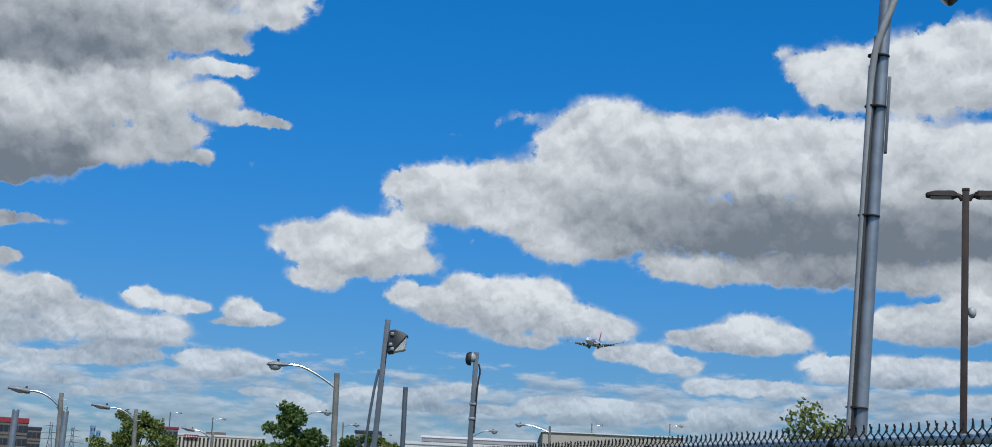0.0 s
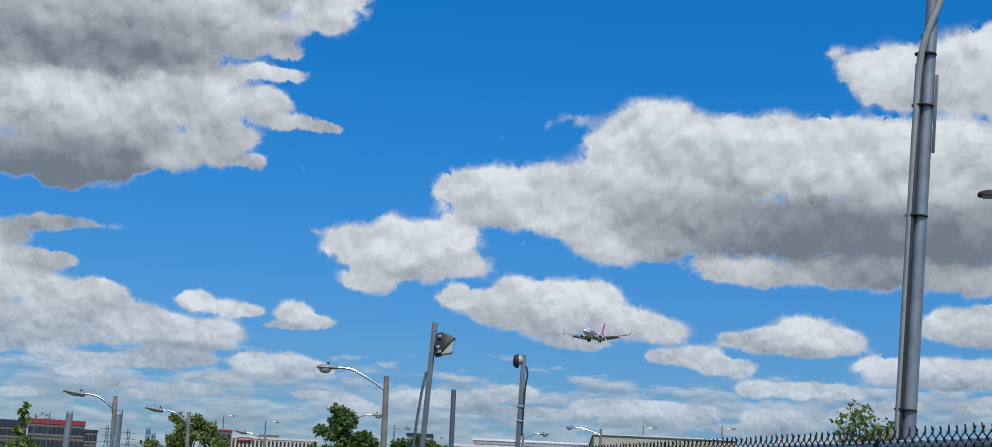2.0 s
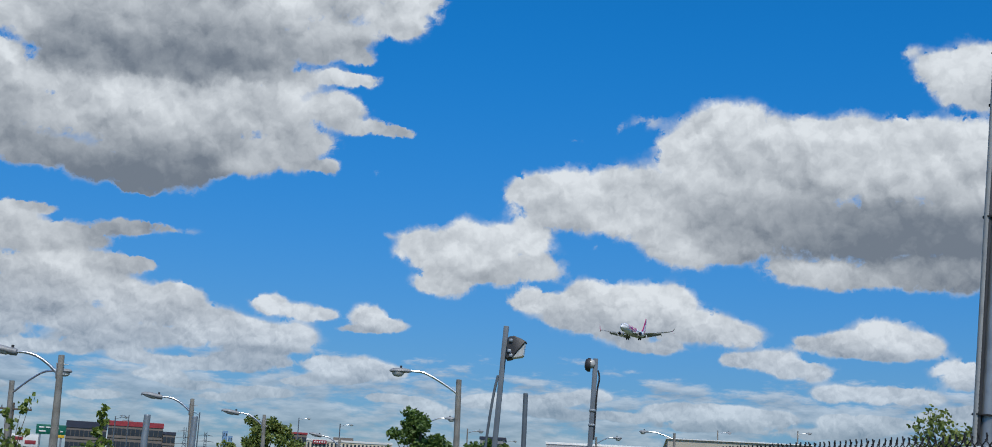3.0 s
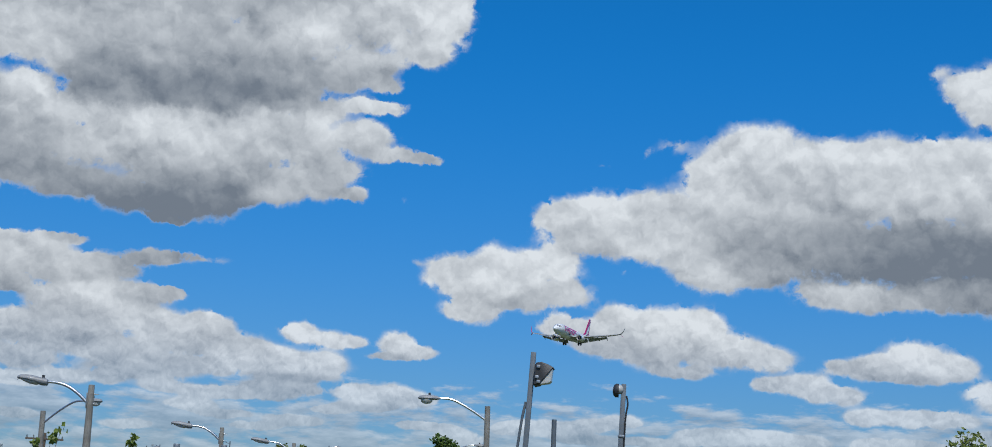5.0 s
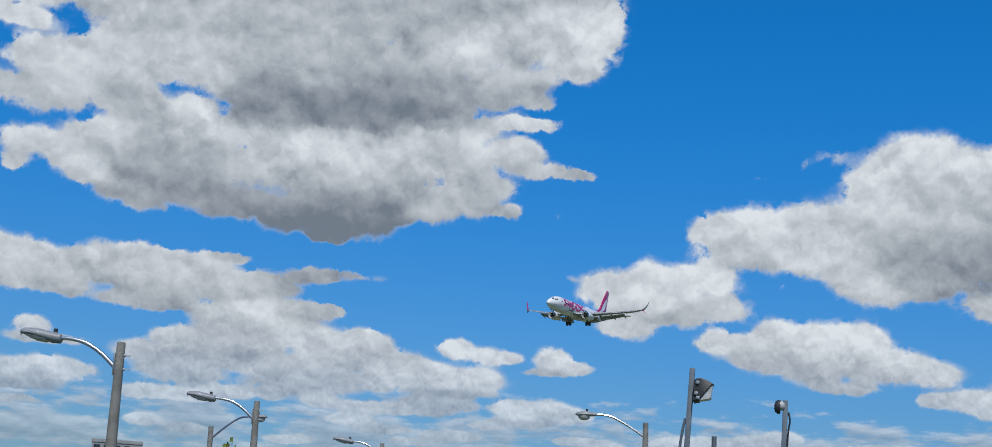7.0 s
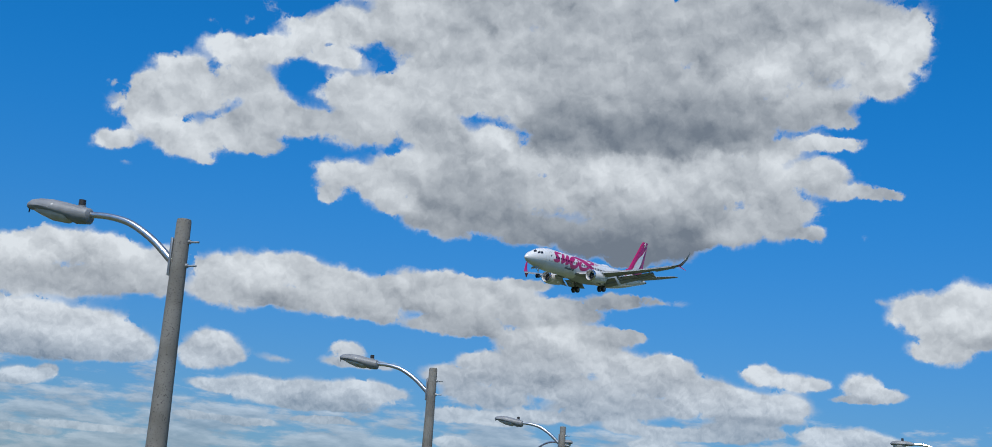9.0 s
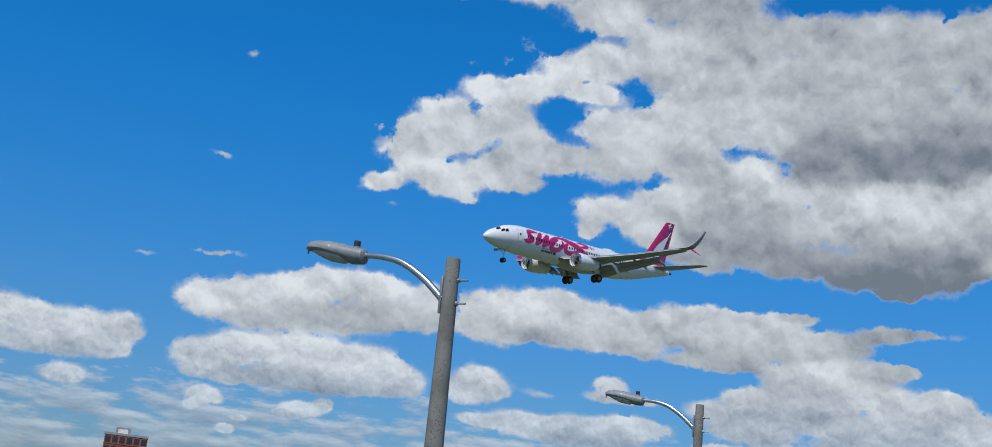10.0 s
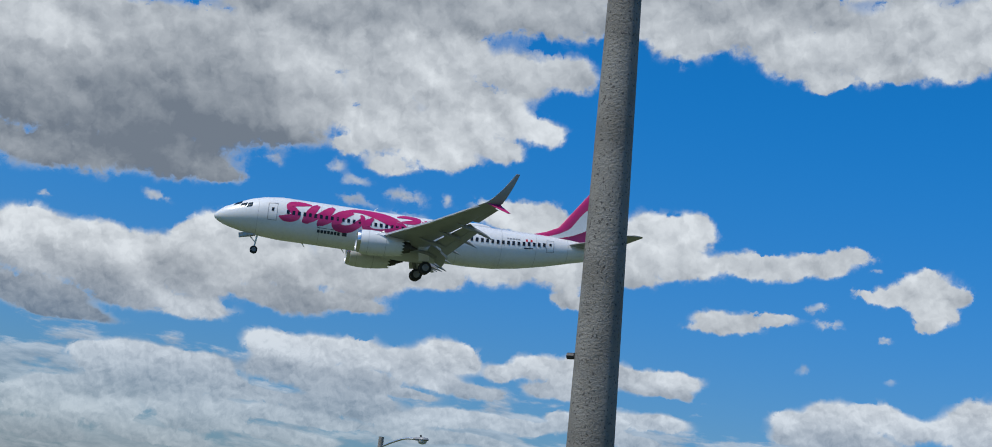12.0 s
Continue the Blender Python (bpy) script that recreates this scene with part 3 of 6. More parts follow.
def build_sky():
    t = WT
    t.nodes.clear()
    way = node(t, "ShaderNodeTexCoord").outputs["Generated"]
    xyz = node(t, "ShaderNodeSeparateXYZ")
    wire(t, way, xyz.inputs[0])
    az = calc(t, "MULTIPLY", calc(t, "ARCTAN2", xyz.outputs[0], xyz.outputs[1]), 57.2958)
    el = calc(t, "MULTIPLY", calc(t, "ARCSINE", xyz.outputs[2]), 57.2958)
    here = node(t, "ShaderNodeCombineXYZ")
    wire(t, az, here.inputs[0])
    wire(t, el, here.inputs[1])
    here = here.outputs[0]
    near = ramp(t, el, 3.0, 12.0)  # clouds high up are near, and coarser in the eye

    def scaled(v, k):
        n = node(t, "ShaderNodeVectorMath")
        n.operation = "SCALE"
        wire(t, v, n.inputs[0])
        wire(t, k, n.inputs["Scale"])
        return n.outputs[0]

    drift = vcalc(t, "MULTIPLY_ADD", fbm(t, here, 0.7, 6, 0.62, "Color"), (1.7, 1.2, 0), (-0.85, -0.6, 0))
    warped = vcalc(t, "ADD", here, scaled(drift, calc(t, "MULTIPLY_ADD", near, 0.65, 0.35)))
    total = (1e-6, 5e-7, 5e-6)
    for group in [cloud_bank(puffs) for puffs in BANKS]:
        n = node(t, "ShaderNodeGroup")
        n.node_tree = group
        wire(t, warped, n.inputs[0])
        wire(t, total, n.inputs[1])
        total = n.outputs[0]
    sums = node(t, "ShaderNodeSeparateXYZ")
    wire(t, total, sums.inputs[0])
    mass = sums.outputs[0]
    # from the sum to a distance in puff radii: 1 within, 0 at the rim, below 0 outside
    body = calc(t, "SUBTRACT", 1.0, calc(t, "SQRT", calc(t, "MAXIMUM", calc(t, "MULTIPLY", calc(t, "LOGARITHM", mass, math.e), -0.453), 0.0)))
    pale = calc(t, "DIVIDE", sums.outputs[1], mass)
    rise = calc(t, "DIVIDE", calc(t, "SUBTRACT", el, calc(t, "DIVIDE", sums.outputs[2], mass)), calc(t, "MULTIPLY_ADD", el, 0.05, 0.35))

    def cells(at, scale, detail):
        n = node(t, "ShaderNodeTexVoronoi")
        n.feature, n.voronoi_dimensions, n.normalize = "SMOOTH_F1", "2D", True
        wire(t, at, n.inputs["Vector"])
        for name, v in (("Scale", scale), ("Smoothness", 0.6), ("Detail", detail), ("Roughness", 0.55), ("Lacunarity", 2.3)):
            n.inputs[name].default_value = v
        return n.outputs["Distance"]

    curl = vcalc(t, "MULTIPLY_ADD", fbm(t, here, 1.3, 5, 0.6, "Color"), (0.9, 0.7, 0), (-0.45, -0.35, 0))
    curd = vcalc(t, "ADD", here, curl)
    # heads of cauliflower at two sizes, each with its slope towards the light above
    def heads(scale, step, detail=3.0):
        a, b = cells(curd, scale, detail), cells(vcalc(t, "ADD", curd, (step * 0.25, step, 0)), scale, detail)
        return a, calc(t, "SUBTRACT", b, a)

    big, big_lit = heads(0.5, 0.5)
    small, small_lit = heads(1.5, 0.17)
    grain = fbm(t, curd, 1.1, 12, 0.62)
    fold = fbm(t, curd, 0.42, 6, 0.5)
    grain_lit = calc(t, "SUBTRACT", fold, fbm(t, vcalc(t, "ADD", curd, (0.12, 0.5, 0)), 0.42, 6, 0.5))
    soft = fbm(t, here, 0.45, 4, 0.5)

    def mixed(a, b):
        return calc(t, "ADD", b, calc(t, "MULTIPLY", near, calc(t, "SUBTRACT", a, b)))

    rag = calc(t, "MULTIPLY_ADD", mixed(big, small), -0.55, 0.22)
    rag = calc(t, "ADD", rag, calc(t, "MULTIPLY_ADD", grain, 1.9, -0.95))
    main_d = calc(t, "ADD", calc(t, "ADD", body, RIM), rag)

    # a layer of flat small clouds towards the horizon
    def low(shift):
        flat = vcalc(t, "MULTIPLY", vcalc(t, "ADD", here, shift), (0.42, 1.5, 1.0))
        lumps = calc(t, "MULTIPLY_ADD", fbm(t, flat, 0.8, 10, 0.6), 3.2, -1.2)
        return calc(t, "SUBTRACT", lumps, ramp(t, el, 3.5, 8.5, 0.0, 1.8))

    # broken cloud in the rest of the sky
    def rest():
        side = calc(t, "ABSOLUTE", calc(t, "ADD", az, 36.0))
        away = calc(t, "MAXIMUM", ramp(t, side, 66.0, 76.0), ramp(t, el, 32.0, 40.0))
        lumps = calc(t, "MULTIPLY_ADD", fbm(t, way, 2.6, 9, 0.6), 4.0, -2.0)
        return calc(t, "SUBTRACT", lumps, calc(t, "MULTIPLY_ADD", away, -4.0, 4.0))

    low_d, low_up = low((0, 0, 0)), low((0.05, 0.25, 0))
    rest_d = rest()
    other = calc(t, "MAXIMUM", low_d, rest_d)
    # heads are crisp, undersides and torn flanks soft
    blur = calc(t, "MULTIPLY_ADD", ramp(t, rise, -0.7, 0.5), -0.42, calc(t, "MULTIPLY_ADD", soft, 0.5, 0.33))
    cover_main = calc(t, "MULTIPLY", ramp(t, main_d, 0.0, blur), ramp(t, mass, 0.02, 0.28))
    cover_low = calc(t, "MULTIPLY", ramp(t, other, 0.0, 0.5), 0.78)
    cover = calc(t, "MAXIMUM", cover_main, cover_low)
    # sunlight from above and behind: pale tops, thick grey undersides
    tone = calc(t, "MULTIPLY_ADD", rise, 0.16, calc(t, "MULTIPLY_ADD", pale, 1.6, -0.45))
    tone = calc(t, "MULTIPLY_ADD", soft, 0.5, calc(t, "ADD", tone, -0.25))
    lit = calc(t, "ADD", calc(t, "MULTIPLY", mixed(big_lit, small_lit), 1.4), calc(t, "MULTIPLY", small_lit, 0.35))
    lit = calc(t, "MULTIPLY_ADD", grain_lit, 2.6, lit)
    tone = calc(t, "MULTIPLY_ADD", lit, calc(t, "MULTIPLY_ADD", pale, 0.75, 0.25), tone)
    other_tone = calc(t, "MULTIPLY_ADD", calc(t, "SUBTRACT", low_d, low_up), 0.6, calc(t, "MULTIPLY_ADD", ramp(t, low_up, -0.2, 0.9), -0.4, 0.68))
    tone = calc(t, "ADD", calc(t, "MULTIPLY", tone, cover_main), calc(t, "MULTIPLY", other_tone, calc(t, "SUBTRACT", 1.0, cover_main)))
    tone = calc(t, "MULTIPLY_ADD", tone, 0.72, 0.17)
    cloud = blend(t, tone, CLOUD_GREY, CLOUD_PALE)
    sky = node(t, "ShaderNodeTexSky")
    sky.sky_type, sky.sun_disc = "NISHITA", False
    sky.sun_elevation, sky.sun_rotation, sky.altitude = radians(SUN_EL), radians(SUN_AZ), 150.0
    sky.air_density, sky.dust_density, sky.ozone_density = 1.0, 0.6, 3.0
    tint = blend(t, ramp(t, el, -6.0, 22.0), LOW_TINT, HIGH_TINT)
    blue = blend(t, 1.0, scaled(sky.outputs[0], SKY_STRENGTH), tint, "MULTIPLY")
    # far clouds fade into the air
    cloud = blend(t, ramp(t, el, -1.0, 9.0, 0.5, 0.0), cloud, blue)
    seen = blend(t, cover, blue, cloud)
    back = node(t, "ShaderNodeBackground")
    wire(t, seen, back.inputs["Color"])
    back.inputs["Strength"].default_value = 1.0
    t.links.new(back.outputs[0], node(t, "ShaderNodeOutputWorld").inputs[0])


SKY_STRENGTH, LOW_TINT, HIGH_TINT = 0.1, (0.40, 0.485, 0.70, 1), (0.055, 0.75, 1.32, 1)
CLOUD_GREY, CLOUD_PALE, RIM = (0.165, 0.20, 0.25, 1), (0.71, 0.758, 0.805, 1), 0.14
build_sky()

# ---- materials ----
def material(name, base, rough=0.6, metal=0.0, second=None, scale=8.0, bump=0.0, bump_scale=40.0, spots=None, per_piece=0.0, coat=0.0):
    """A surface with two scales of variation: broad stains towards a second colour, and fine grain with relief."""
    m = bpy.data.materials.new(name)
    m.use_nodes = True
    t = m.node_tree
    s = t.nodes["Principled BSDF"]
    at = node(t, "ShaderNodeTexCoord").outputs["Object"]
    second = second or tuple(c * 0.82 for c in base)
    colour = blend(t, ramp(t, fbm(t, at, scale, 5), 0.38, 0.66), (*base, 1), (*second, 1))
    fine = fbm(t, at, bump_scale, 6, 0.65)
    colour = blend(t, calc(t, "MULTIPLY_ADD", fine, 0.5, -0.1), colour, (*[c * 0.72 for c in base], 1))
    if spots:
        colour = blend(t, ramp(t, fbm(t, at, spots[1], 2), spots[2], spots[2] + 0.06), colour, (*spots[0], 1))
    if per_piece:
        rnd = node(t, "ShaderNodeObjectInfo").outputs["Random"]
        colour = blend(t, calc(t, "MULTIPLY", rnd, per_piece), colour, (*[c * 0.6 for c in base], 1))
    wire(t, colour, s.inputs["Base Color"])
    wire(t, calc(t, "MULTIPLY_ADD", fine, 0.18, rough - 0.09), s.inputs["Roughness"])
    s.inputs["Metallic"].default_value = metal
    s.inputs["Coat Weight"].default_value = coat
    if bump:
        b = node(t, "ShaderNodeBump")
        b.inputs["Strength"].default_value, b.inputs["Distance"].default_value = bump, 0.01
        wire(t, fine, b.inputs["Height"])
        t.links.new(b.outputs[0], s.inputs["Normal"])
    return m


def leaf_material(name, base, second):
    m = material(name, base, 0.55, second=second, scale=1.4, bump_scale=30)
    t = m.node_tree
    s = t.nodes["Principled BSDF"]
    old = s.inputs["Base Color"].links[0].from_socket
    rnd = node(t, "ShaderNodeNewGeometry").outputs["Random Per Island"]
    mixed = blend(t, rnd, old, (*[c * 1.7 for c in second], 1))
    wire(t, mixed, s.inputs["Base Color"])
    through_leaf = node(t, "ShaderNodeBsdfTranslucent")
    wire(t, mixed, through_leaf.inputs[0])
    mix = node(t, "ShaderNodeMixShader")
    mix.inputs[0].default_value = 0.35
    t.links.new(s.outputs[0], mix.inputs[1])
    t.links.new(through_leaf.outputs[0], mix.inputs[2])
    t.links.new(mix.outputs[0], t.nodes["Material Output"].inputs[0])
    return m


CONCRETE = material("pole_concrete", (0.25, 0.24, 0.215), 0.9, second=(0.17, 0.16, 0.14), scale=3.5, bump=0.9, bump_scale=70, spots=((0.07, 0.065, 0.06), 75, 0.6))
GALV = material("galvanised_steel", (0.33, 0.36, 0.39), 0.5, 0.6, second=(0.25, 0.275, 0.3), scale=5, bump_scale=25)
GALV_DULL = material("weathered_zinc", (0.13, 0.155, 0.18), 0.6, 0.3, second=(0.10, 0.12, 0.14), scale=3, bump_scale=30)
LAMP_GREY = material("lamp_paint", (0.27, 0.28, 0.29), 0.55, 0.1, second=(0.2, 0.21, 0.22), scale=7, bump=0.15, bump_scale=35, spots=((0.55, 0.55, 0.53), 9, 0.68))
ALU = material("brushed_aluminium", (0.62, 0.63, 0.64), 0.3, 0.9, scale=6, bump_scale=60)
LENS = material("lamp_lens", (0.5, 0.5, 0.48), 0.2, 0.0, scale=12)
BRONZE = material("bronze_paint", (0.035, 0.024, 0.02), 0.75, 0.0, second=(0.055, 0.035, 0.028), scale=3)
BLACK = material("black_vinyl", (0.012, 0.012, 0.014), 0.8, scale=20)
DARK = material("dark_housing", (0.03, 0.03, 0.032), 0.55, scale=14, bump=0.2)
CONDUIT = material("grey_conduit", (0.36, 0.36, 0.35), 0.5, scale=9)
RAIL = material("fence_rail_zinc", (0.6, 0.61, 0.62), 0.55, 0.1, second=(0.3, 0.3, 0.3), scale=7)
GRASS = material("grass_ground", (0.075, 0.1, 0.035), 0.95, second=(0.1, 0.11, 0.05), scale=0.05, bump=0.4, bump_scale=3)
ASPHALT = material("asphalt", (0.055, 0.055, 0.056), 0.9, second=(0.07, 0.07, 0.07), scale=0.3, bump=0.3, bump_scale=20)
BARK = material("bark", (0.12, 0.09, 0.065), 0.9, scale=6, bump=0.6)
LEAF_DEEP = leaf_material("leaf_deep", (0.05, 0.095, 0.02), (0.075, 0.125, 0.024))
LEAF_LIME = leaf_material("leaf_lime", (0.09, 0.13, 0.02), (0.13, 0.17, 0.03))
LEAF_MID = leaf_material("leaf_mid", (0.095, 0.135, 0.025), (0.14, 0.17, 0.04))
WHITE_PAINT = material("aircraft_white", (0.80, 0.80, 0.79), 0.28, second=(0.74, 0.74, 0.73), scale=0.35, bump_scale=3, coat=0.4)
PINK = material("magenta_paint", (0.50, 0.012, 0.13), 0.3, second=(0.46, 0.012, 0.12), scale=0.4, coat=0.4)
WING_GREY = material("wing_grey", (0.30, 0.315, 0.32), 0.42, 0.0, second=(0.25, 0.26, 0.265), scale=0.7, bump_scale=5)
SLAT = material("slat_paint", (0.62, 0.63, 0.64), 0.3, 0.2, scale=1.0, bump_scale=4)
HUB = material("wheel_hub", (0.22, 0.22, 0.22), 0.5, 0.3, scale=3)
GEAR_GREY = material("gear_grey", (0.2, 0.2, 0.2), 0.5, 0.3, scale=3)
JOINT = material("skin_joint_grey", (0.52, 0.52, 0.52), 0.5, scale=2)
BELLY = material("belly_grey", (0.48, 0.49, 0.5), 0.45, second=(0.38, 0.38, 0.38), scale=0.5)
METAL = material("bare_metal", (0.7, 0.7, 0.71), 0.22, 1.0, scale=2)
DARK_METAL = material("hot_section", (0.10, 0.095, 0.09), 0.45, 0.8, scale=3)
TYRE = material("tyre_rubber", (0.02, 0.02, 0.021), 0.8, scale=5)
GLASS_DARK = material("dark_glass", (0.012, 0.014, 0.018), 0.08, scale=2)
SEAM = material("panel_seam", (0.30, 0.30, 0.31), 0.5, scale=2)
INK = material("dark_marking", (0.03, 0.035, 0.05), 0.5, scale=3)
RED_MARK = material("red_marking", (0.6, 0.02, 0.03), 0.4, scale=3)


# ---- mesh helpers ----
def part(name, bm, mat, parent=None, label="", smooth=True):
    me = bpy.data.meshes.new(name)
    bm.normal_update()
    bm.to_mesh(me)
    bm.free()
    for m in (mat if isinstance(mat, (list, tuple)) else [mat]):
        me.materials.append(m)
    if smooth:
        me.polygons.foreach_set("use_smooth", [True] * len(me.polygons))
        me.set_sharp_from_angle(angle=radians(40))
    ob = new(name, me)
    if parent:
        ob.parent = parent
    if label:
        ob["label"] = label
    return ob


def thing(name, label, category, m=None, group=""):
    ob = tagged(new(name), label, category, group)
    ob.empty_display_size = 0.3
    if m is not None:
        ob.matrix_world = m
    return ob


def rings(bm, loops, cap=True, closed=True):
    """A skin over loops of points, all of one length."""
    rows = [[bm.verts.new(p) for p in loop] for loop in loops]
    n = len(rows[0])
    for a, b in zip(rows, rows[1:]):
        for i in range(n if closed else n - 1):
            j = (i + 1) % n
            try:
                bm.faces.new((a[i], a[j], b[j], b[i]))
            except ValueError:
                pass
    if cap and closed:
        for row in (list(reversed(rows[0])), rows[-1]):
            try:
                bm.faces.new(row)
            except ValueError:
                pass
    return rows


def tube(bm, points, radii, n=10, cap=True):
    """A round bar along points; radii: one for all, or one for each."""
    pts = [Vector(p) for p in points]
    if not isinstance(radii, (list, tuple)):
        radii = [radii] * len(pts)
    loops, side = [], None
    for i, p in enumerate(pts):
        d = (pts[min(i + 1, len(pts) - 1)] - pts[max(i - 1, 0)]).normalized()
        if side is None:
            side = d.cross(Vector((0, 0, 1)) if abs(d.z) < 0.9 else Vector((1, 0, 0))).normalized()
        side = (side - d * side.dot(d)).normalized()
        up = d.cross(side)
        loops.append([p + radii[i] * (side * math.cos(k * math.tau / n) + up * math.sin(k * math.tau / n)) for k in range(n)])
    rings(bm, loops, cap)
    return bm


def box(bm, size, m=Matrix.Identity(4), bevel=0.0):
    made = bmesh.ops.create_cube(bm, size=1.0, matrix=m @ Matrix.Diagonal((*size, 1)))
    if bevel:
        edges = {e for v in made["verts"] for e in v.link_edges}
        bmesh.ops.bevel(bm, geom=list(edges), offset=bevel, segments=2, affect="EDGES", profile=0.5)
    return bm


def tube_bm(points, radii, n=10):
    return tube(bmesh.new(), points, radii, n)


def box_bm(size, m=Matrix.Identity(4), bevel=0.0):
    return box(bmesh.new(), size, m, bevel)


def disc_stack(axis_points, n=20):
    """A turned shape: (distance along x, radius) pairs."""
    bm = bmesh.new()
    rings(bm, [[(x, r * math.cos(k * math.tau / n), r * math.sin(k * math.tau / n)) for k in range(n)] for x, r in axis_points])
    return bm

# ---- the aircraft ----  x ahead, y to its left, z up, from the nose
HULL = [(0.0, -0.55, 0.03, 0.03), (-0.12, -0.53, 0.25, 0.25), (-0.4, -0.48, 0.50, 0.48), (-0.9, -0.40, 0.82, 0.77), (-1.6, -0.33, 1.09, 1.04), (-2.5, -0.22, 1.40, 1.34), (-3.3, -0.12, 1.63, 1.54), (-4.4, -0.04, 1.84, 1.72), (-6.0, 0.0, 2.0, 1.86), (-8.0, 0.0, 2.0, 1.88), (-24.0, 0.0, 2.0, 1.88), (-26.5, 0.08, 1.94, 1.86), (-29.0, 0.28, 1.76, 1.72), (-31.5, 0.55, 1.5, 1.46), (-34.0, 0.82, 1.12, 1.08), (-36.2, 1.0, 0.75, 0.70), (-37.8, 1.1, 0.42, 0.38), (-38.5, 1.12, 0.24, 0.2)]


def hull_at(x):
    xs = [h[0] for h in reversed(HULL)]
    return [float(np.interp(x, xs, [h[k] for h in reversed(HULL)])) for k in (1, 2, 3)]


def skin(x, a, out=0.0):
    """A point on the hull: a degrees up from its left side (beyond 90: the right side)."""
    zc, hh, hw = hull_at(x)
    c, s = math.cos(radians(a)), math.sin(radians(a))
    n = Vector((0, c / hw, s / hh)).normalized()
    return Vector((x, hw * c, zc + hh * s)) + n * out


def patch(bm, rows, out=0.012):
    """A sheet over the hull, from rows of (x, angle)."""
    made = [[bm.verts.new(skin(x, a, out)) for x, a in row] for row in rows]
    for r, q in zip(made, made[1:]):
        for i in range(len(r) - 1):
            bm.faces.new((r[i], r[i + 1], q[i + 1], q[i]))


def mirrored(a, side):
    return a if side > 0 else 180 - a


def hull_rect(bm, x0, x1, a0, a1, side=1, out=0.012, nx=4, na=4):
    patch(bm, [[(x0 + (x1 - x0) * i / nx, mirrored(a0 + (a1 - a0) * j / na, side)) for i in range(nx + 1)] for j in range(na + 1)], out)


def ribbon(bm, centre, side=1, out=0.014):
    """A band over the hull, from (x, angle, half width in degrees of x-like metres, lean)."""
    rows = []
    for i, (x, a, w) in enumerate(centre):
        x2, a2, _ = centre[min(i + 1, len(centre) - 1)]
        x1, a1, _ = centre[max(i - 1, 0)]
        dx, da = x2 - x1, (a2 - a1) * 0.034
        k = math.hypot(dx, da) or 1.0
        nx, na = -da / k, dx / k
        rows.append([(x + nx * w * s, mirrored(a + na * w * s / 0.034, side)) for s in (-1, -0.33, 0.33, 1)])
    patch(bm, rows, out)


def smooth_line(points, steps=8):
    """Points between the given ones, on a soft curve."""
    p = [np.array(q, float) for q in points]
    p = [2 * p[0] - p[1]] + p + [2 * p[-1] - p[-2]]
    made = []
    for i in range(1, len(p) - 2):
        for k in range(steps):
            u = k / steps
            made.append(tuple(0.5 * (2 * p[i] + (p[i + 1] - p[i - 1]) * u + (2 * p[i - 1] - 5 * p[i] + 4 * p[i + 1] - p[i + 2]) * u * u + (3 * p[i] - p[i - 1] - 3 * p[i + 1] + p[i + 2]) * u ** 3)))
    return made + [tuple(p[-2])]


def foil(le, chord, thick, n=9, twist=0.0, up=(0, 0, 1)):
    """A wing section at its leading edge, chord towards -x, its thickness along up."""
    up = Vector(up)
    loop = []
    for side in (1, -1):
        ks = range(n) if side > 0 else range(n - 1, -1, -1)
        for k in ks:
            u = (1 - math.cos(math.pi * k / (n - 1))) / 2
            h = thick * chord * 2.6 * (0.2969 * math.sqrt(u) - 0.126 * u - 0.3516 * u ** 2 + 0.2843 * u ** 3 - 0.1036 * u ** 4) / 0.52
            h = h * (1.15 if side > 0 else 0.8) + 0.012
            loop.append(Vector(le) + Vector((-u * chord, 0, 0)) + up * (side * h - math.sin(radians(twist)) * u * chord))
    return loop


def wing_station(y):
    """Leading edge, chord and height of the wing at a distance from the middle."""
    y = abs(y)
    le = np.interp(y, (1.2, 5.8, 16.9), (-12.9, -15.5, -22.0))
    chord = np.interp(y, (1.2, 5.8, 16.9), (8.0, 4.9, 1.65))
    z = np.interp(y, (1.2, 5.8, 11, 16.9), (-1.3, -0.85, -0.05, 1.15))
    return float(le), float(chord), float(z)


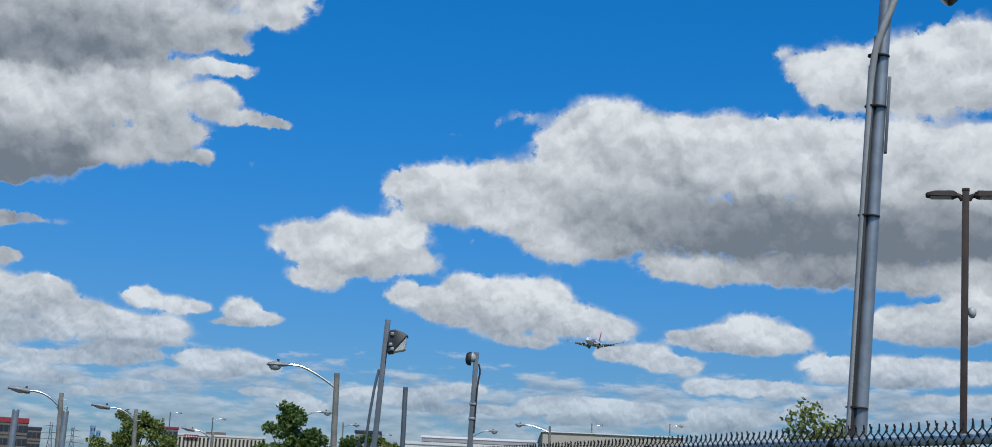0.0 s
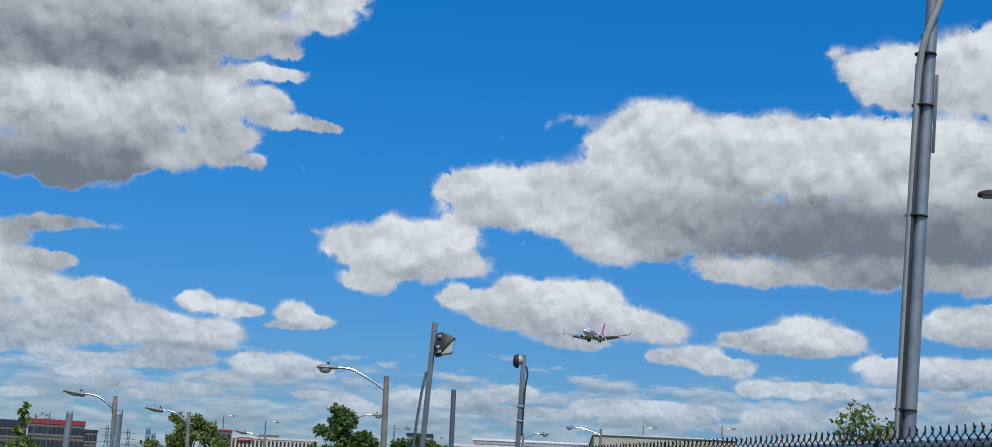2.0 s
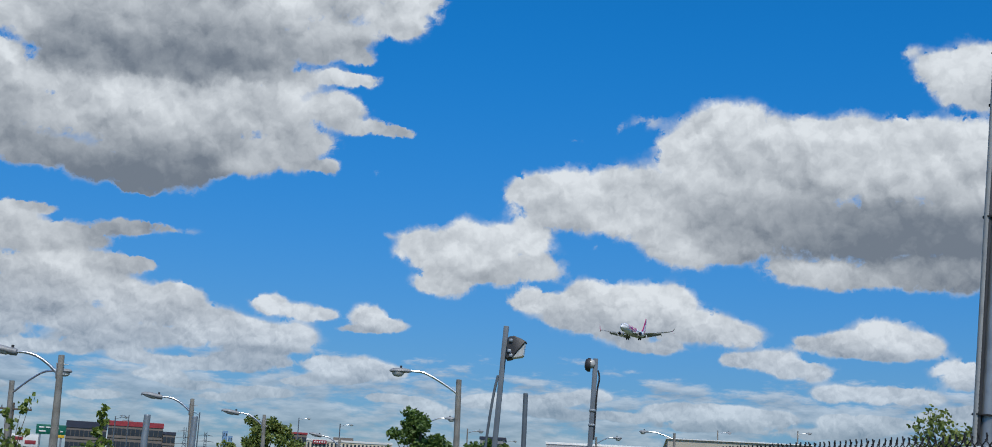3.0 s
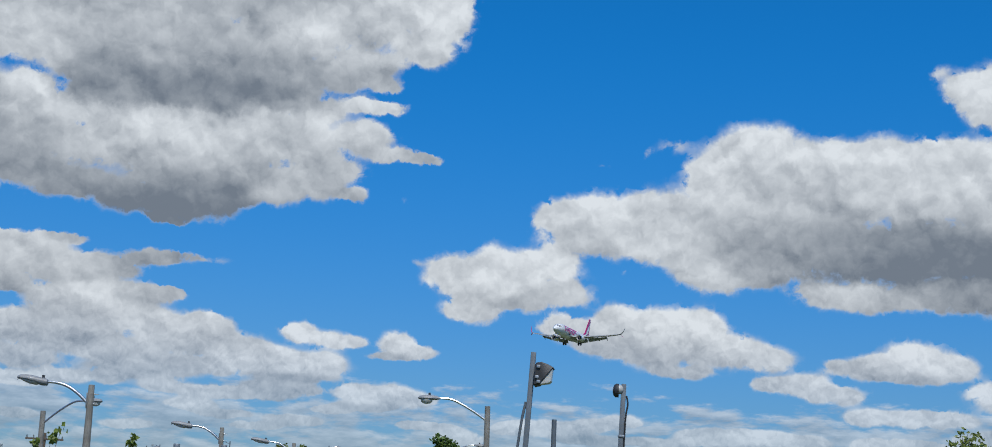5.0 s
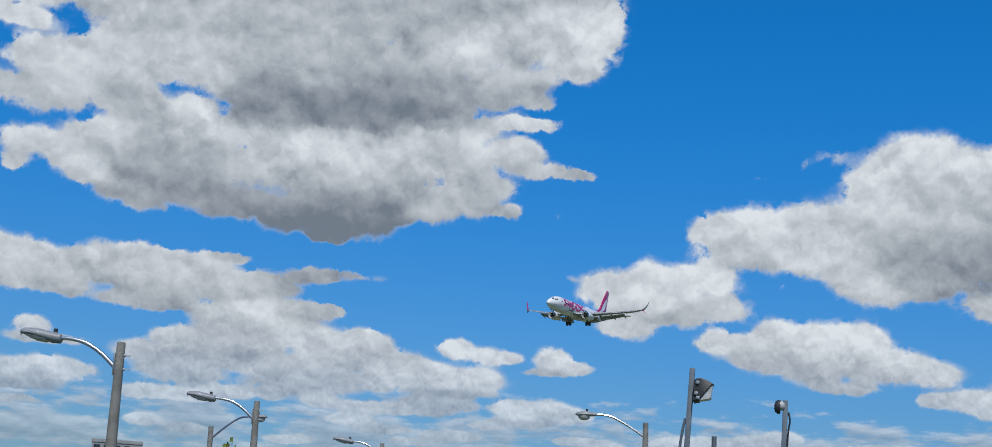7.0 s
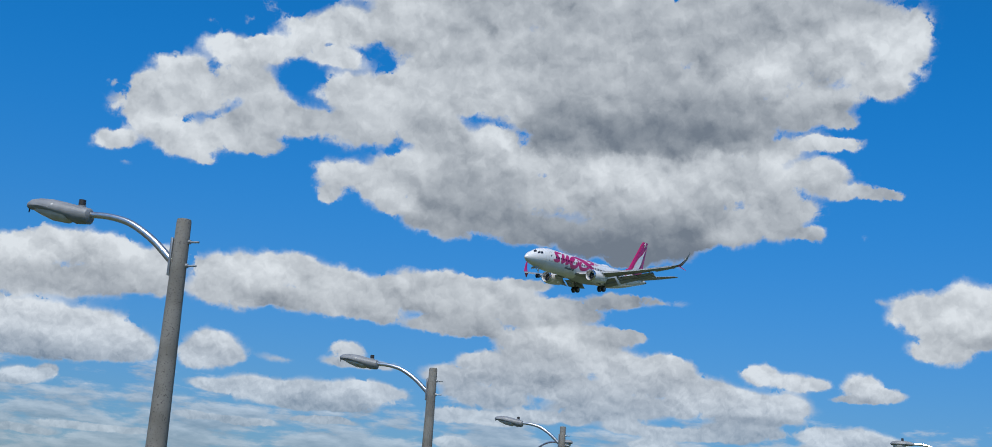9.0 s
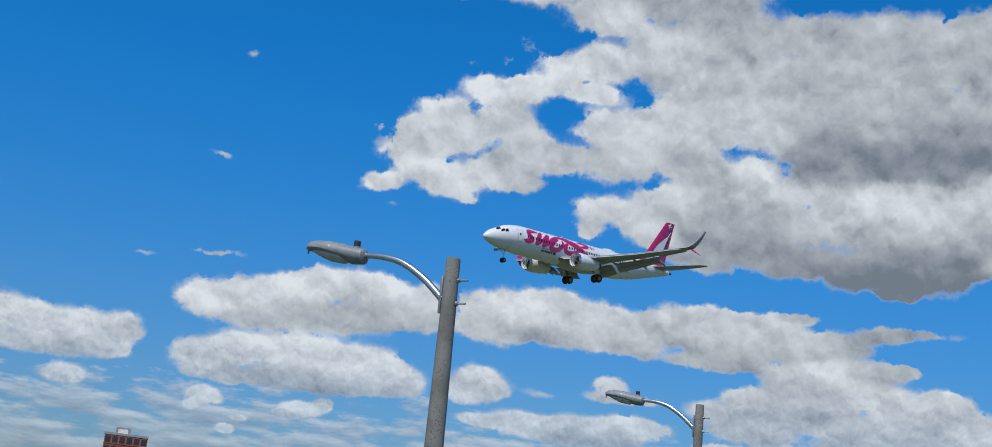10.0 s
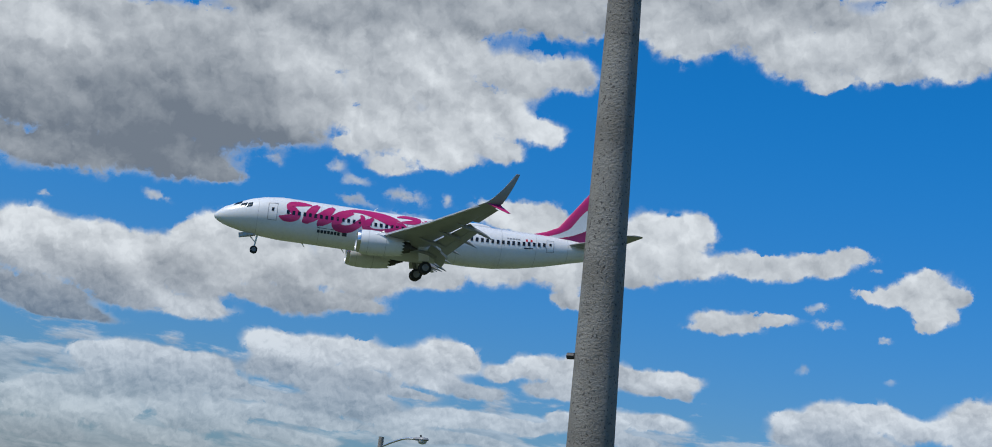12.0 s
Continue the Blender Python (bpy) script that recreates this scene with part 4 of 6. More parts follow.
def build_wing(ship, s):
    bm = bmesh.new()
    loops = []
    for y in (1.2, 2.4, 4.0, 5.8, 8.5, 11.0, 14.0, 16.9):
        le, chord, z = wing_station(y)
        loops.append(foil((le, s * y, z), chord * 0.86, np.interp(y, (1.2, 16.9), (0.125, 0.1))))
    rings(bm, loops)
    wing = part("wing", bm, WING_GREY, ship, "light grey wing with flaps lowered")
    # slats
    for y0, y1 in ((2.2, 4.1), (5.6, 8.2), (8.3, 10.9), (11.0, 13.6), (13.7, 16.2)):
        bm = bmesh.new()
        loops = []
        for y in (y0, y1):
            le, chord, z = wing_station(y)
            loops.append(foil((le + 0.28, s * y, z - 0.2), chord * 0.13 + 0.2, 0.16, 6, -16))
        rings(bm, loops)
        part("slat", bm, SLAT, wing)
    # flaps, in two steps
    for y0, y1 in ((1.95, 5.5), (6.0, 12.2)):
        for step, drop, size in ((0.80, 0.28, 0.2), (0.97, 0.85, 0.13)):
            bm = bmesh.new()
            loops = []
            for y in (y0, (y0 + y1) / 2, y1):
                le, chord, z = wing_station(y)
                k = min(chord, 5.6)
                loops.append(foil((le - chord * 0.86 + 0.12 - (step - 0.8) * k * 0.95, s * y, z - drop * k / 5.0), k * size, 0.13, 6, 32 if step < 0.9 else 46))
            rings(bm, loops)
            part("flap", bm, WING_GREY, wing)
    bm = bmesh.new()
    loops = []
    for y in (12.5, 15.9):
        le, chord, z = wing_station(y)
        loops.append(foil((le - chord * 0.85, s * y, z + 0.01), chord * 0.2, 0.08, 6, 6))
    rings(bm, loops)
    part("aileron", bm, WING_GREY, wing)
    for y in (3.1, 6.6, 9.4, 12.0):
        le, chord, z = wing_station(y)
        x0 = le - chord * 0.5
        ln = 2.0 + chord * 0.35
        pts = [(x0, s * y, z - 0.2), (x0 - ln * 0.2, s * y, z - 0.42), (x0 - ln * 0.55, s * y, z - 0.58), (x0 - ln * 0.85, s * y, z - 0.92), (x0 - ln * 1.08, s * y, z - 1.25)]
        part("flap_fairing", tube_bm(pts, [0.04, 0.17, 0.21, 0.15, 0.03], 8), WING_GREY, wing)
    # split tip: a tall upper blade and a short lower one
    le, chord, z = wing_station(16.9)
    bm = bmesh.new()
    loops = []
    for k in range(7):
        u = k / 6
        y = 16.9 + 1.15 * math.sin(u * math.pi / 2) * (0.75 + 0.25 * u)
        zz = z + 2.6 * (u ** 1.5)
        tilt = Vector((0, -s * math.sin(u * 1.25), math.cos(u * 1.25)))
        loops.append(foil((le - 2.2 * u ** 1.1, s * y, zz), chord * 0.8 * (1 - 0.8 * u) + 0.06, 0.09, 7, 0, tilt))
    rings(bm, loops)
    part("winglet", bm, PINK if s < 0 else WING_GREY, wing, "upswept winglet blade")
    bm = bmesh.new()
    loops = []
    for k in range(4):
        u = k / 3
        loops.append(foil((le - 0.25 - 1.6 * u, s * (16.95 + 0.8 * u), z - 0.02 - 0.72 * u), 1.15 * (1 - 0.75 * u), 0.09, 6, 0, (0, s * 0.75, 0.66)))
    rings(bm, loops)
    part("winglet_strake", bm, PINK, wing, "magenta lower winglet strake")


def build_engine(ship, s):
    m = pose(-12.9, s * 4.83, -1.72) @ Matrix.Diagonal((1.0, 0.88, 0.88, 1.0))
    n = 36
    cowl_line = [(0.0, 1.02), (0.10, 1.12), (-0.05, 1.16), (-0.5, 1.27), (-1.2, 1.33), (-2.2, 1.30), (-3.2, 1.18), (-3.9, 1.04)]
    bm = bmesh.new()
    loops = []
    for x, r in [(-1.0, 0.93), (-0.5, 0.92), (-0.1, 0.97), (0.02, 1.03), (0.0, 1.09), (-0.12, 1.15)] + cowl_line[3:]:
        loops.append([Vector((x, r * math.cos(k * math.tau / n), r * 0.97 * math.sin(k * math.tau / n) + (0.0))) for k in range(n)])
    teeth = [Vector((-4.02 - (0.28 if k % 2 else 0.0), 1.0 * math.cos(k * math.tau / n), 0.97 * math.sin(k * math.tau / n))) for k in range(n)]
    loops.append(teeth)
    inner = [Vector((-3.2, 0.93 * math.cos(k * math.tau / n), 0.9 * math.sin(k * math.tau / n))) for k in range(n)]
    loops.append(inner)
    rings(bm, loops, cap=False)
    bm.transform(m)
    cowl = part("engine_cowl", bm, WHITE_PAINT, ship, "white engine nacelle with a notched rear edge")
    bm = bmesh.new()
    rings(bm, [[(x, r * math.cos(k * math.tau / n), r * 0.97 * math.sin(k * math.tau / n)) for k in range(n)] for x, r in ((-0.32, 0.935), (-0.1, 0.985), (0.035, 1.04), (0.012, 1.11), (-0.14, 1.175), (-0.3, 1.22))], cap=False)
    bm.transform(m)
    part("inlet_lip", bm, METAL, cowl, "polished metal inlet lip")
    for x, r in ((-0.95, 1.305), (-2.55, 1.27)):
        bm = bmesh.new()
        rings(bm, [[(x - w, (r + 0.012) * math.cos(k * math.tau / n), (r + 0.012) * 0.97 * math.sin(k * math.tau / n)) for k in range(n)] for w in (0, 0.035)], cap=False)
        bm.transform(m)
        part("cowl_joint", bm, JOINT, cowl)
    bm = disc_stack([(-1.02, 0.93), (-1.0, 0.4), (-0.7, 0.28), (-0.35, 0.02)], 28)
    bm.transform(m)
    part("fan", bm, DARK_METAL, cowl, "dark fan and spinner")
    bm = disc_stack([(-3.0, 0.9), (-4.2, 0.74), (-4.9, 0.5), (-4.95, 0.34), (-5.6, 0.06)], 24)
    bm.transform(m)
    part("exhaust", bm, DARK_METAL, cowl, "dark metal exhaust cone")
    bm = bmesh.new()
    loops = []
    for u in range(6):
        v = u / 5
        x = -13.8 - 3.9 * v
        top = -0.98 + 0.12 * v
        low = -1.15 - 0.3 * math.sin(v * math.pi)
        loops.append([(x, s * 4.83 + 0.2, low), (x, s * 4.83 + 0.2, top), (x, s * 4.83 - 0.2, top), (x, s * 4.83 - 0.2, low)])
    rings(bm, loops)
    part("pylon", bm, WHITE_PAINT, ship)
    bm = bmesh.new()
    tube(bm, [(-14.5, s * 4.83 + 0.88, -1.0), (-15.2, s * 4.83 + 1.08, -0.72)], [0.02, 0.08], 6)
    part("nacelle_strake", bm, WHITE_PAINT, cowl)


def wheel_bm(r, w):
    bm = bmesh.new()
    n = 20
    rings(bm, [[(q * math.cos(k * math.tau / n), y, q * math.sin(k * math.tau / n)) for k in range(n)] for y, q in ((-w * 0.5, r * 0.62), (-w * 0.48, r * 0.9), (-w * 0.3, r), (w * 0.3, r), (w * 0.48, r * 0.9), (w * 0.5, r * 0.62))])
    return bm


def build_gear(ship):
    nose_leg = part("nose_gear_leg", tube_bm([(-4.15, 0, -1.7), (-4.05, 0, -2.55), (-4.0, 0, -3.15)], [0.1, 0.085, 0.07], 10), WHITE_PAINT, ship, "white nose gear strut")
    part("drag_brace", tube_bm([(-3.2, 0, -1.75), (-4.05, 0, -2.5)], 0.05, 8), WHITE_PAINT, nose_leg)
    for y in (-0.2, 0.2):
        bm = wheel_bm(0.35, 0.2)
        bm.transform(pose(-4.0, y, -3.2))
        w = part("nose_wheel", bm, TYRE, nose_leg)
        bm = disc_stack([(-0.11, 0.2), (0.11, 0.2)], 14)
        bm.transform(pose(-4.0, y, -3.2, 0, 0, 90))
        part("hub", bm, HUB, w)
    for s in (1, -1):
        part("gear_door", box_bm((1.5, 0.03, 0.38), pose(-3.2, s * 0.38, -1.86, s * 12, 14, 0), 0.012), BELLY, ship)
        leg = part("main_gear_leg", tube_bm([(-19.0, s * 2.9, -1.1), (-19.4, s * 2.87, -2.2), (-19.6, s * 2.86, -3.05)], [0.17, 0.15, 0.12], 10), GEAR_GREY, ship, "metal main gear strut")
        part("side_brace", tube_bm([(-19.2, s * 1.5, -1.6), (-19.45, s * 2.8, -2.4)], 0.08, 8), GEAR_GREY, leg)
        part("gear_fairing", box_bm((1.0, 0.05, 1.5), pose(-19.35, s * 3.15, -1.75, s * -7, 8, 0), 0.02), WHITE_PAINT, leg)
        for y in (-0.43, 0.43):
            bm = wheel_bm(0.57, 0.42)
            bm.transform(pose(-19.62, s * 2.86 + y, -3.1))
            w = part("main_wheel", bm, TYRE, leg)
            bm = disc_stack([(-0.222, 0.3), (-0.2, 0.34), (0.2, 0.34), (0.222, 0.3)], 16)
            bm.transform(pose(-19.62, s * 2.86 + y, -3.1, 0, 0, 90))
            part("hub", bm, HUB, w)


def fin_point(u, v):
    """A place on the fin: u from front to rear edge, v from root to tip."""
    front = np.interp(v, (0, 0.1, 0.2, 1), (-28.2, -31.0, -32.5, -36.9))
    rear = np.interp(v, (0, 1), (-37.0, -38.8))
    return float(front + (rear - front) * u), float(1.55 + 7.35 * v)


def build_tail(ship):
    bm = bmesh.new()
    loops = []
    for v in (0, 0.06, 0.12, 0.2, 0.4, 0.6, 0.8, 0.97, 1.0):
        x, z = fin_point(0, v)
        x2, _ = fin_point(1, v)
        loops.append(foil((x - (0.25 if v == 1 else 0), 0, z), (x - x2) * (0.97 if v == 1 else 1.0), 0.085 if v > 0.15 else 0.05, 8, 0, (0, 1, 0)))
    rings(bm, loops)
    fin = part("tail_fin", bm, PINK, ship, "magenta tail fin with a white swoosh")
    for s in (1, -1):
        bm = bmesh.new()
        mid = smooth_line([(0.30, 0.02, 0.16), (0.42, 0.2, 0.30), (0.47, 0.38, 0.36), (0.5, 0.52, 0.33), (0.62, 0.66, 0.2), (0.74, 0.76, 0.07), (0.8, 0.8, 0.01)], 5)
        rows = []
        for u, v, w in mid:
            row = []
            for k in (-1, -0.4, 0.4, 1):
                x, z = fin_point(min(0.97, max(0.03, u + w * k * 0.62)), v + 0.05 * k)
                row.append(bm.verts.new((x, s * 0.29 * (1 - 0.5 * v) + s * 0.02, z)))
            rows.append(row)
        for r, q in zip(rows, rows[1:]):
            for i in range(3):
                bm.faces.new((r[i], r[i + 1], q[i + 1], q[i]) if s > 0 else (q[i], q[i + 1], r[i + 1], r[i]))
        part("fin_swoosh", bm, WHITE_PAINT, fin, "white swoosh on the fin")
        bm = bmesh.new()
        x, z = fin_point(0.52, 0.92)
        for size, m in (((0.95, 0.03, 0.16), pose(x, s * 0.2, z, 0, 70, 0)), ((0.2, 0.03, 0.75), pose(x, s * 0.2, z, 0, 70, 0))):
            box(bm, size, m, 0.01)
        part("fin_mark", bm, WHITE_PAINT, fin)
        bm = bmesh.new()
        loops = []
        for y, le, ch, z in ((0.3, -33.0, 3.9, 1.25), (3.5, -35.3, 2.8, 1.6), (6.9, -37.5, 1.5, 2.0), (7.15, -37.95, 0.95, 2.03)):
            loops.append(foil((le, s * y, z), ch, 0.09, 8))
        rings(bm, loops)
        part("stabiliser", bm, WING_GREY, ship, "light grey horizontal stabiliser")
    bm = disc_stack([(-38.3, 0.27), (-38.75, 0.2), (-38.95, 0.1)], 14)
    bm.transform(pose(0, 0, 1.12))
    part("tail_outlet", bm, DARK_METAL, ship)


def build_hull(ship):
    bm = bmesh.new()
    n = 48
    stations = []
    for a, b in zip(HULL, HULL[1:]):
        k = max(1, int(abs(b[0] - a[0]) / 1.6))
        stations += [a[0] + (b[0] - a[0]) * i / k for i in range(k)]
    stations.append(HULL[-1][0])
    rings(bm, [[skin(x, k * 360 / n) for k in range(n)] for x in stations])
    hull = part("fuselage", bm, WHITE_PAINT, ship, "glossy white fuselage")
    # belly fairing
    bm = bmesh.new()
    loops = []
    for u in range(13):
        v = u / 12
        x = -11.6 - 12.6 * v
        k = math.sin(math.pi * v) ** 0.55
        loops.append([Vector((x, 2.02 * k * math.cos(w) * 0.98, -1.1 - 1.22 * k * max(0.0, -math.sin(w)) + 0.25 * k * max(0.0, math.sin(w)))) for w in [j * math.tau / 20 for j in range(20)]])
    rings(bm, loops)
    part("belly_fairing", bm, BELLY, hull)
    # cockpit glazing
    for s in (1, -1):
        for x0, x1, x2, x3, a0, a1 in ((-1.62, -2.32, -1.9, -2.5, 51, 80), (-2.12, -2.75, -2.36, -2.9, 30, 47), (-2.82, -3.3, -2.95, -3.35, 25, 43)):
            bm = bmesh.new()
            rows = []
            for j in range(4):
                v = j / 3
                rows.append([(x0 + (x2 - x0) * v + (x1 + (x3 - x1) * v - x0 - (x2 - x0) * v) * i / 3, mirrored(a0 + (a1 - a0) * v, s)) for i in range(4)])
            patch(bm, rows, 0.016)
            part("cockpit_window", bm, GLASS_DARK, hull)
    # cabin windows, one mesh for each side
    for s in (1, -1):
        bm = bmesh.new()
        hull_rect(bm, 0.13 - 8, -0.13 - 8, 7.5, 18.5, s, 0.022, 2, 2)
        pane = part("cabin_window", bm, GLASS_DARK, hull, smooth=False)
        k = 0
        x = -6.6
        while x > -31.0:
            ob = pane if k == 0 else new("cabin_window", pane.data)
            ob.parent = hull
            zc, hh, hw = hull_at(x)
            ob.location = (x + 8, s * (hw - 1.88), zc * 0.9)
            k += 1
            x -= 0.508
    # door outlines
    for s in (1, -1):
        for x, w, a0, a1 in ((-5.2, 0.43, -14, 38), (-31.6, 0.38, -12, 36), (-16.9, 0.27, 0, 30), (-17.95, 0.27, 0, 30)):
            door = None
            for x0, x1, b0, b1 in ((x + w, x + w - 0.05, a0, a1), (x - w + 0.05, x - w, a0, a1), (x + w, x - w, a0, a0 + 1.4), (x + w, x - w, a1 - 1.4, a1)):
                bm = bmesh.new()
                hull_rect(bm, x0, x1, b0, b1, s, 0.018)
                door = part("door_seam", bm, SEAM, hull)
            if w > 0.3:
                bm = bmesh.new()
                hull_rect(bm, x + 0.1, x - 0.12, 12, 22, s, 0.02)
                part("door_window", bm, GLASS_DARK, hull)
    # skin joints
    for x in (-3.9, -9.6, -14.0, -22.6, -26.8, -30.2, -33.4):
        for a0, a1 in ((-75, 0), (0, 62), (118, 180), (180, 255)):
            bm = bmesh.new()
            hull_rect(bm, x, x - 0.035, a0, a1, 1, 0.006, 1, 10)
            part("skin_joint", bm, JOINT, hull)
    # antennas and dome
    bm = bmesh.new()
    rings(bm, [[(-24.6 + 1.5 * math.cos(v) * 1.0, 0.45 * math.sin(v) * math.cos(j * math.pi / 10), 1.93 + 0.36 * math.sin(v) * math.sin(j * math.pi / 10)) for j in range(11)] for v in [0.02 + i * (math.pi - 0.04) / 12 for i in range(13)]], cap=False, closed=False)
    part("antenna_dome", bm, WHITE_PAINT, hull)
    for x, z in ((-14.6, 1), (-8.3, -1), (-12.0, -1)):
        part("blade_antenna", tube_bm([(x, 0, z * 1.98), (x - 0.28, 0, z * 2.35)], [0.07, 0.02], 6), WHITE_PAINT, hull)


def build_livery(ship):
    for s in (1, -1):
        # a plain wavy band and rings in the fleet's magenta, then a long tapering swoosh
        shapes = [
            smooth_line([(-8.7, 46, 0.1), (-7.9, 46, 0.3), (-7.1, 43, 0.36), (-6.75, 31, 0.38), (-7.1, 19, 0.38), (-7.4, 8, 0.38), (-7.0, -1, 0.36), (-6.3, -4, 0.28), (-5.8, -1, 0.06)], 5),
            smooth_line([(-9.35, 49, 0.2), (-9.0, 36, 0.36), (-8.6, 16, 0.4), (-8.25, -6, 0.34), (-8.2, -11, 0.14)], 5),
            smooth_line([(-8.25, -9, 0.1), (-8.9, 2, 0.2), (-9.7, 22, 0.22), (-10.4, 42, 0.2), (-10.7, 49, 0.1)], 5),
            smooth_line([(-10.75, 49, 0.2), (-10.4, 34, 0.36), (-9.95, 12, 0.4), (-9.6, -8, 0.32), (-9.6, -12, 0.12)], 5),
            smooth_line([(-9.6, -10, 0.1), (-10.3, 2, 0.2), (-11.0, 22, 0.24), (-11.7, 42, 0.12)], 5),
            smooth_line([(-12.6, 38, 0.14), (-11.8, 27, 0.34), (-11.2, 10, 0.42), (-11.1, -4, 0.42), (-11.6, -11, 0.36), (-12.4, -8, 0.34), (-13.1, 7, 0.32), (-13.5, 24, 0.24), (-13.3, 36, 0.12)], 5),
            smooth_line([(-11.5, 36, 0.06), (-12.2, 46, 0.2), (-13.2, 52, 0.32), (-14.5, 47, 0.5), (-15.9, 34, 0.56), (-17.0, 19, 0.42), (-17.9, 8, 0.2), (-18.6, 4, 0.04)], 6),
            smooth_line([(-14.5, 30, 0.14), (-14.0, 16, 0.32), (-13.85, 2, 0.36), (-14.4, -8, 0.34), (-15.4, -6, 0.3), (-16.4, 4, 0.2), (-16.9, 10, 0.08)], 5),
            smooth_line([(-16.7, 49, 0.1), (-17.4, 56, 0.28), (-18.2, 56, 0.32), (-18.7, 47, 0.32), (-18.3, 38, 0.28), (-17.5, 33, 0.16), (-17.0, 32, 0.04)], 5),
        ]
        for k, line in enumerate(shapes):
            bm = bmesh.new()
            ribbon(bm, line, s, 0.013 + 0.0015 * k)
            part("livery_shape", bm, PINK, ship, "magenta swoosh shape painted on the hull")
        for x0, x1, a0, a1 in ((-19.3, -19.55, 33, 52), (-19.05, -20.1, 41, 44), (-19.95, -20.15, 37, 48)):
            bm = bmesh.new()
            hull_rect(bm, x0, x1, a0, a1, s, 0.015)
            part("livery_shape", bm, PINK, ship)
        # small writing that cannot be lettered: plain bars
        for k in range(7):
            x = -9.45 - 0.31 * k
            bm = bmesh.new()
            hull_rect(bm, x, x - 0.24, -31, -22, s, 0.014, 2, 2)
            part("name_bar", bm, INK, ship)
        bm = bmesh.new()
        hull_rect(bm, -9.4, -12.3, -17.4, -16.2, s, 0.014, 6, 1)
        part("name_line", bm, INK, ship)
        bm = bmesh.new()
        hull_rect(bm, -11.75, -12.2, -31, -21, s, 0.014, 2, 2)
        part("name_mark", bm, INK, ship)
        for k in range(5):
            x = -27.3 - 0.27 * k
            bm = bmesh.new()
            hull_rect(bm, x, x - 0.2, 25, 30, s, 0.014, 1, 1)
            part("registration_bar", bm, SEAM, ship)
        for x0, x1 in ((-29.15, -29.35), (-29.35, -29.6), (-29.6, -29.8)):
            bm = bmesh.new()
            hull_rect(bm, x0, x1, 22, 31, s, 0.014, 1, 2)
            part("flag_stripe", bm, WHITE_PAINT if x0 == -29.35 else RED_MARK, ship)
        bm = bmesh.new()
        hull_rect(bm, -29.0, -29.9, -2, 1.5, s, 0.014, 2, 1)
        part("type_bar", bm, INK, ship)


def build_aircraft():
    ship = thing("airliner", "white and magenta twin-engine airliner descending with wheels and flaps down", "aircraft")
    build_hull(ship)
    build_livery(ship)
    for s in (1, -1):
        build_wing(ship, s)
        build_engine(ship, s)
    build_tail(ship)
    build_gear(ship)
    return ship


airliner = build_aircraft()

# seconds, nose x, y, z, heading, pitch, bank
FLIGHT = [
    (0.0, 54.68, 807.58, 94.06, 252.99, 0.24, -2.03),
    (0.5, 45.57, 774.34, 91.55, 252.72, 0.33, -1.70),
    (1.5, 28.05, 707.96, 86.11, 252.72, 0.85, -1.08),
    (2.5, 10.05, 641.64, 80.70, 252.31, 1.40, -0.99),
    (5.0, -32.75, 475.46, 68.67, 253.79, 0.94, -1.47),
    (5.5, -40.92, 442.17, 66.34, 254.22, 0.75, -1.53),
    (6.5, -57.44, 375.55, 61.92, 254.56, 0.09, -1.54),
    (7.0, -65.42, 342.32, 59.55, 254.80, -0.19, -1.49),
    (9.0, -96.39, 210.36, 48.75, 257.02, -1.89, -0.85),
    (9.5, -103.59, 176.77, 45.58, 258.03, -1.92, -1.24),
    (10.5, -116.18, 108.65, 38.50, 259.82, -1.84, -2.15),
    (11.0, -120.77, 73.67, 34.51, 261.42, -1.93, -2.77),
    (11.5, -124.29, 38.20, 30.19, 263.88, -2.25, -2.7),
    (12.0, -127.11, 1.85, 25.86, 267.60, -2.55, -2.0),
]


def motions():
    walk(airliner, [(t, pose(x, y, z, bank_angle, -pitch, heading)) for t, x, y, z, heading, pitch, bank_angle in FLIGHT])

# ---- ground ----
def flat_sheet(name, label, mat, x0, x1, y0, y1, z, cuts=1):
    bm = bmesh.new()
    bmesh.ops.create_grid(bm, x_segments=cuts, y_segments=cuts, size=0.5, matrix=pose((x0 + x1) / 2, (y0 + y1) / 2, z) @ Matrix.Diagonal((x1 - x0, y1 - y0, 1, 1)))
    return tagged(part(name, bm, mat, smooth=False), label, "ground", kind="structure")


flat_sheet("ground", "dry mown grass reaching to the horizon", GRASS, -4500, 4500, -4500, 4500, 0.0, 12)
flat_sheet("road", "grey asphalt road beside the row of lamps", ASPHALT, -30, -17, -60, 160, 0.02)
flat_sheet("pavement", "asphalt lot behind the fence", ASPHALT, 4.5, 40, 6, 120, 0.02)


# ---- poles and lamps ----
def upright(base, top, turn):
    """A pose at a pole's base, with z along the pole and x turned to a heading (degrees from +y towards +x)."""
    axis = (Vector(top) - Vector(base)).normalized()
    return Matrix.Translation(base) @ Vector((0, 0, 1)).rotation_difference(axis).to_matrix().to_4x4() @ pose(0, 0, 0, 0, 0, 90 - turn)


def arc(points, steps=6):
    return [Vector(p) for p in smooth_line(points, steps)]


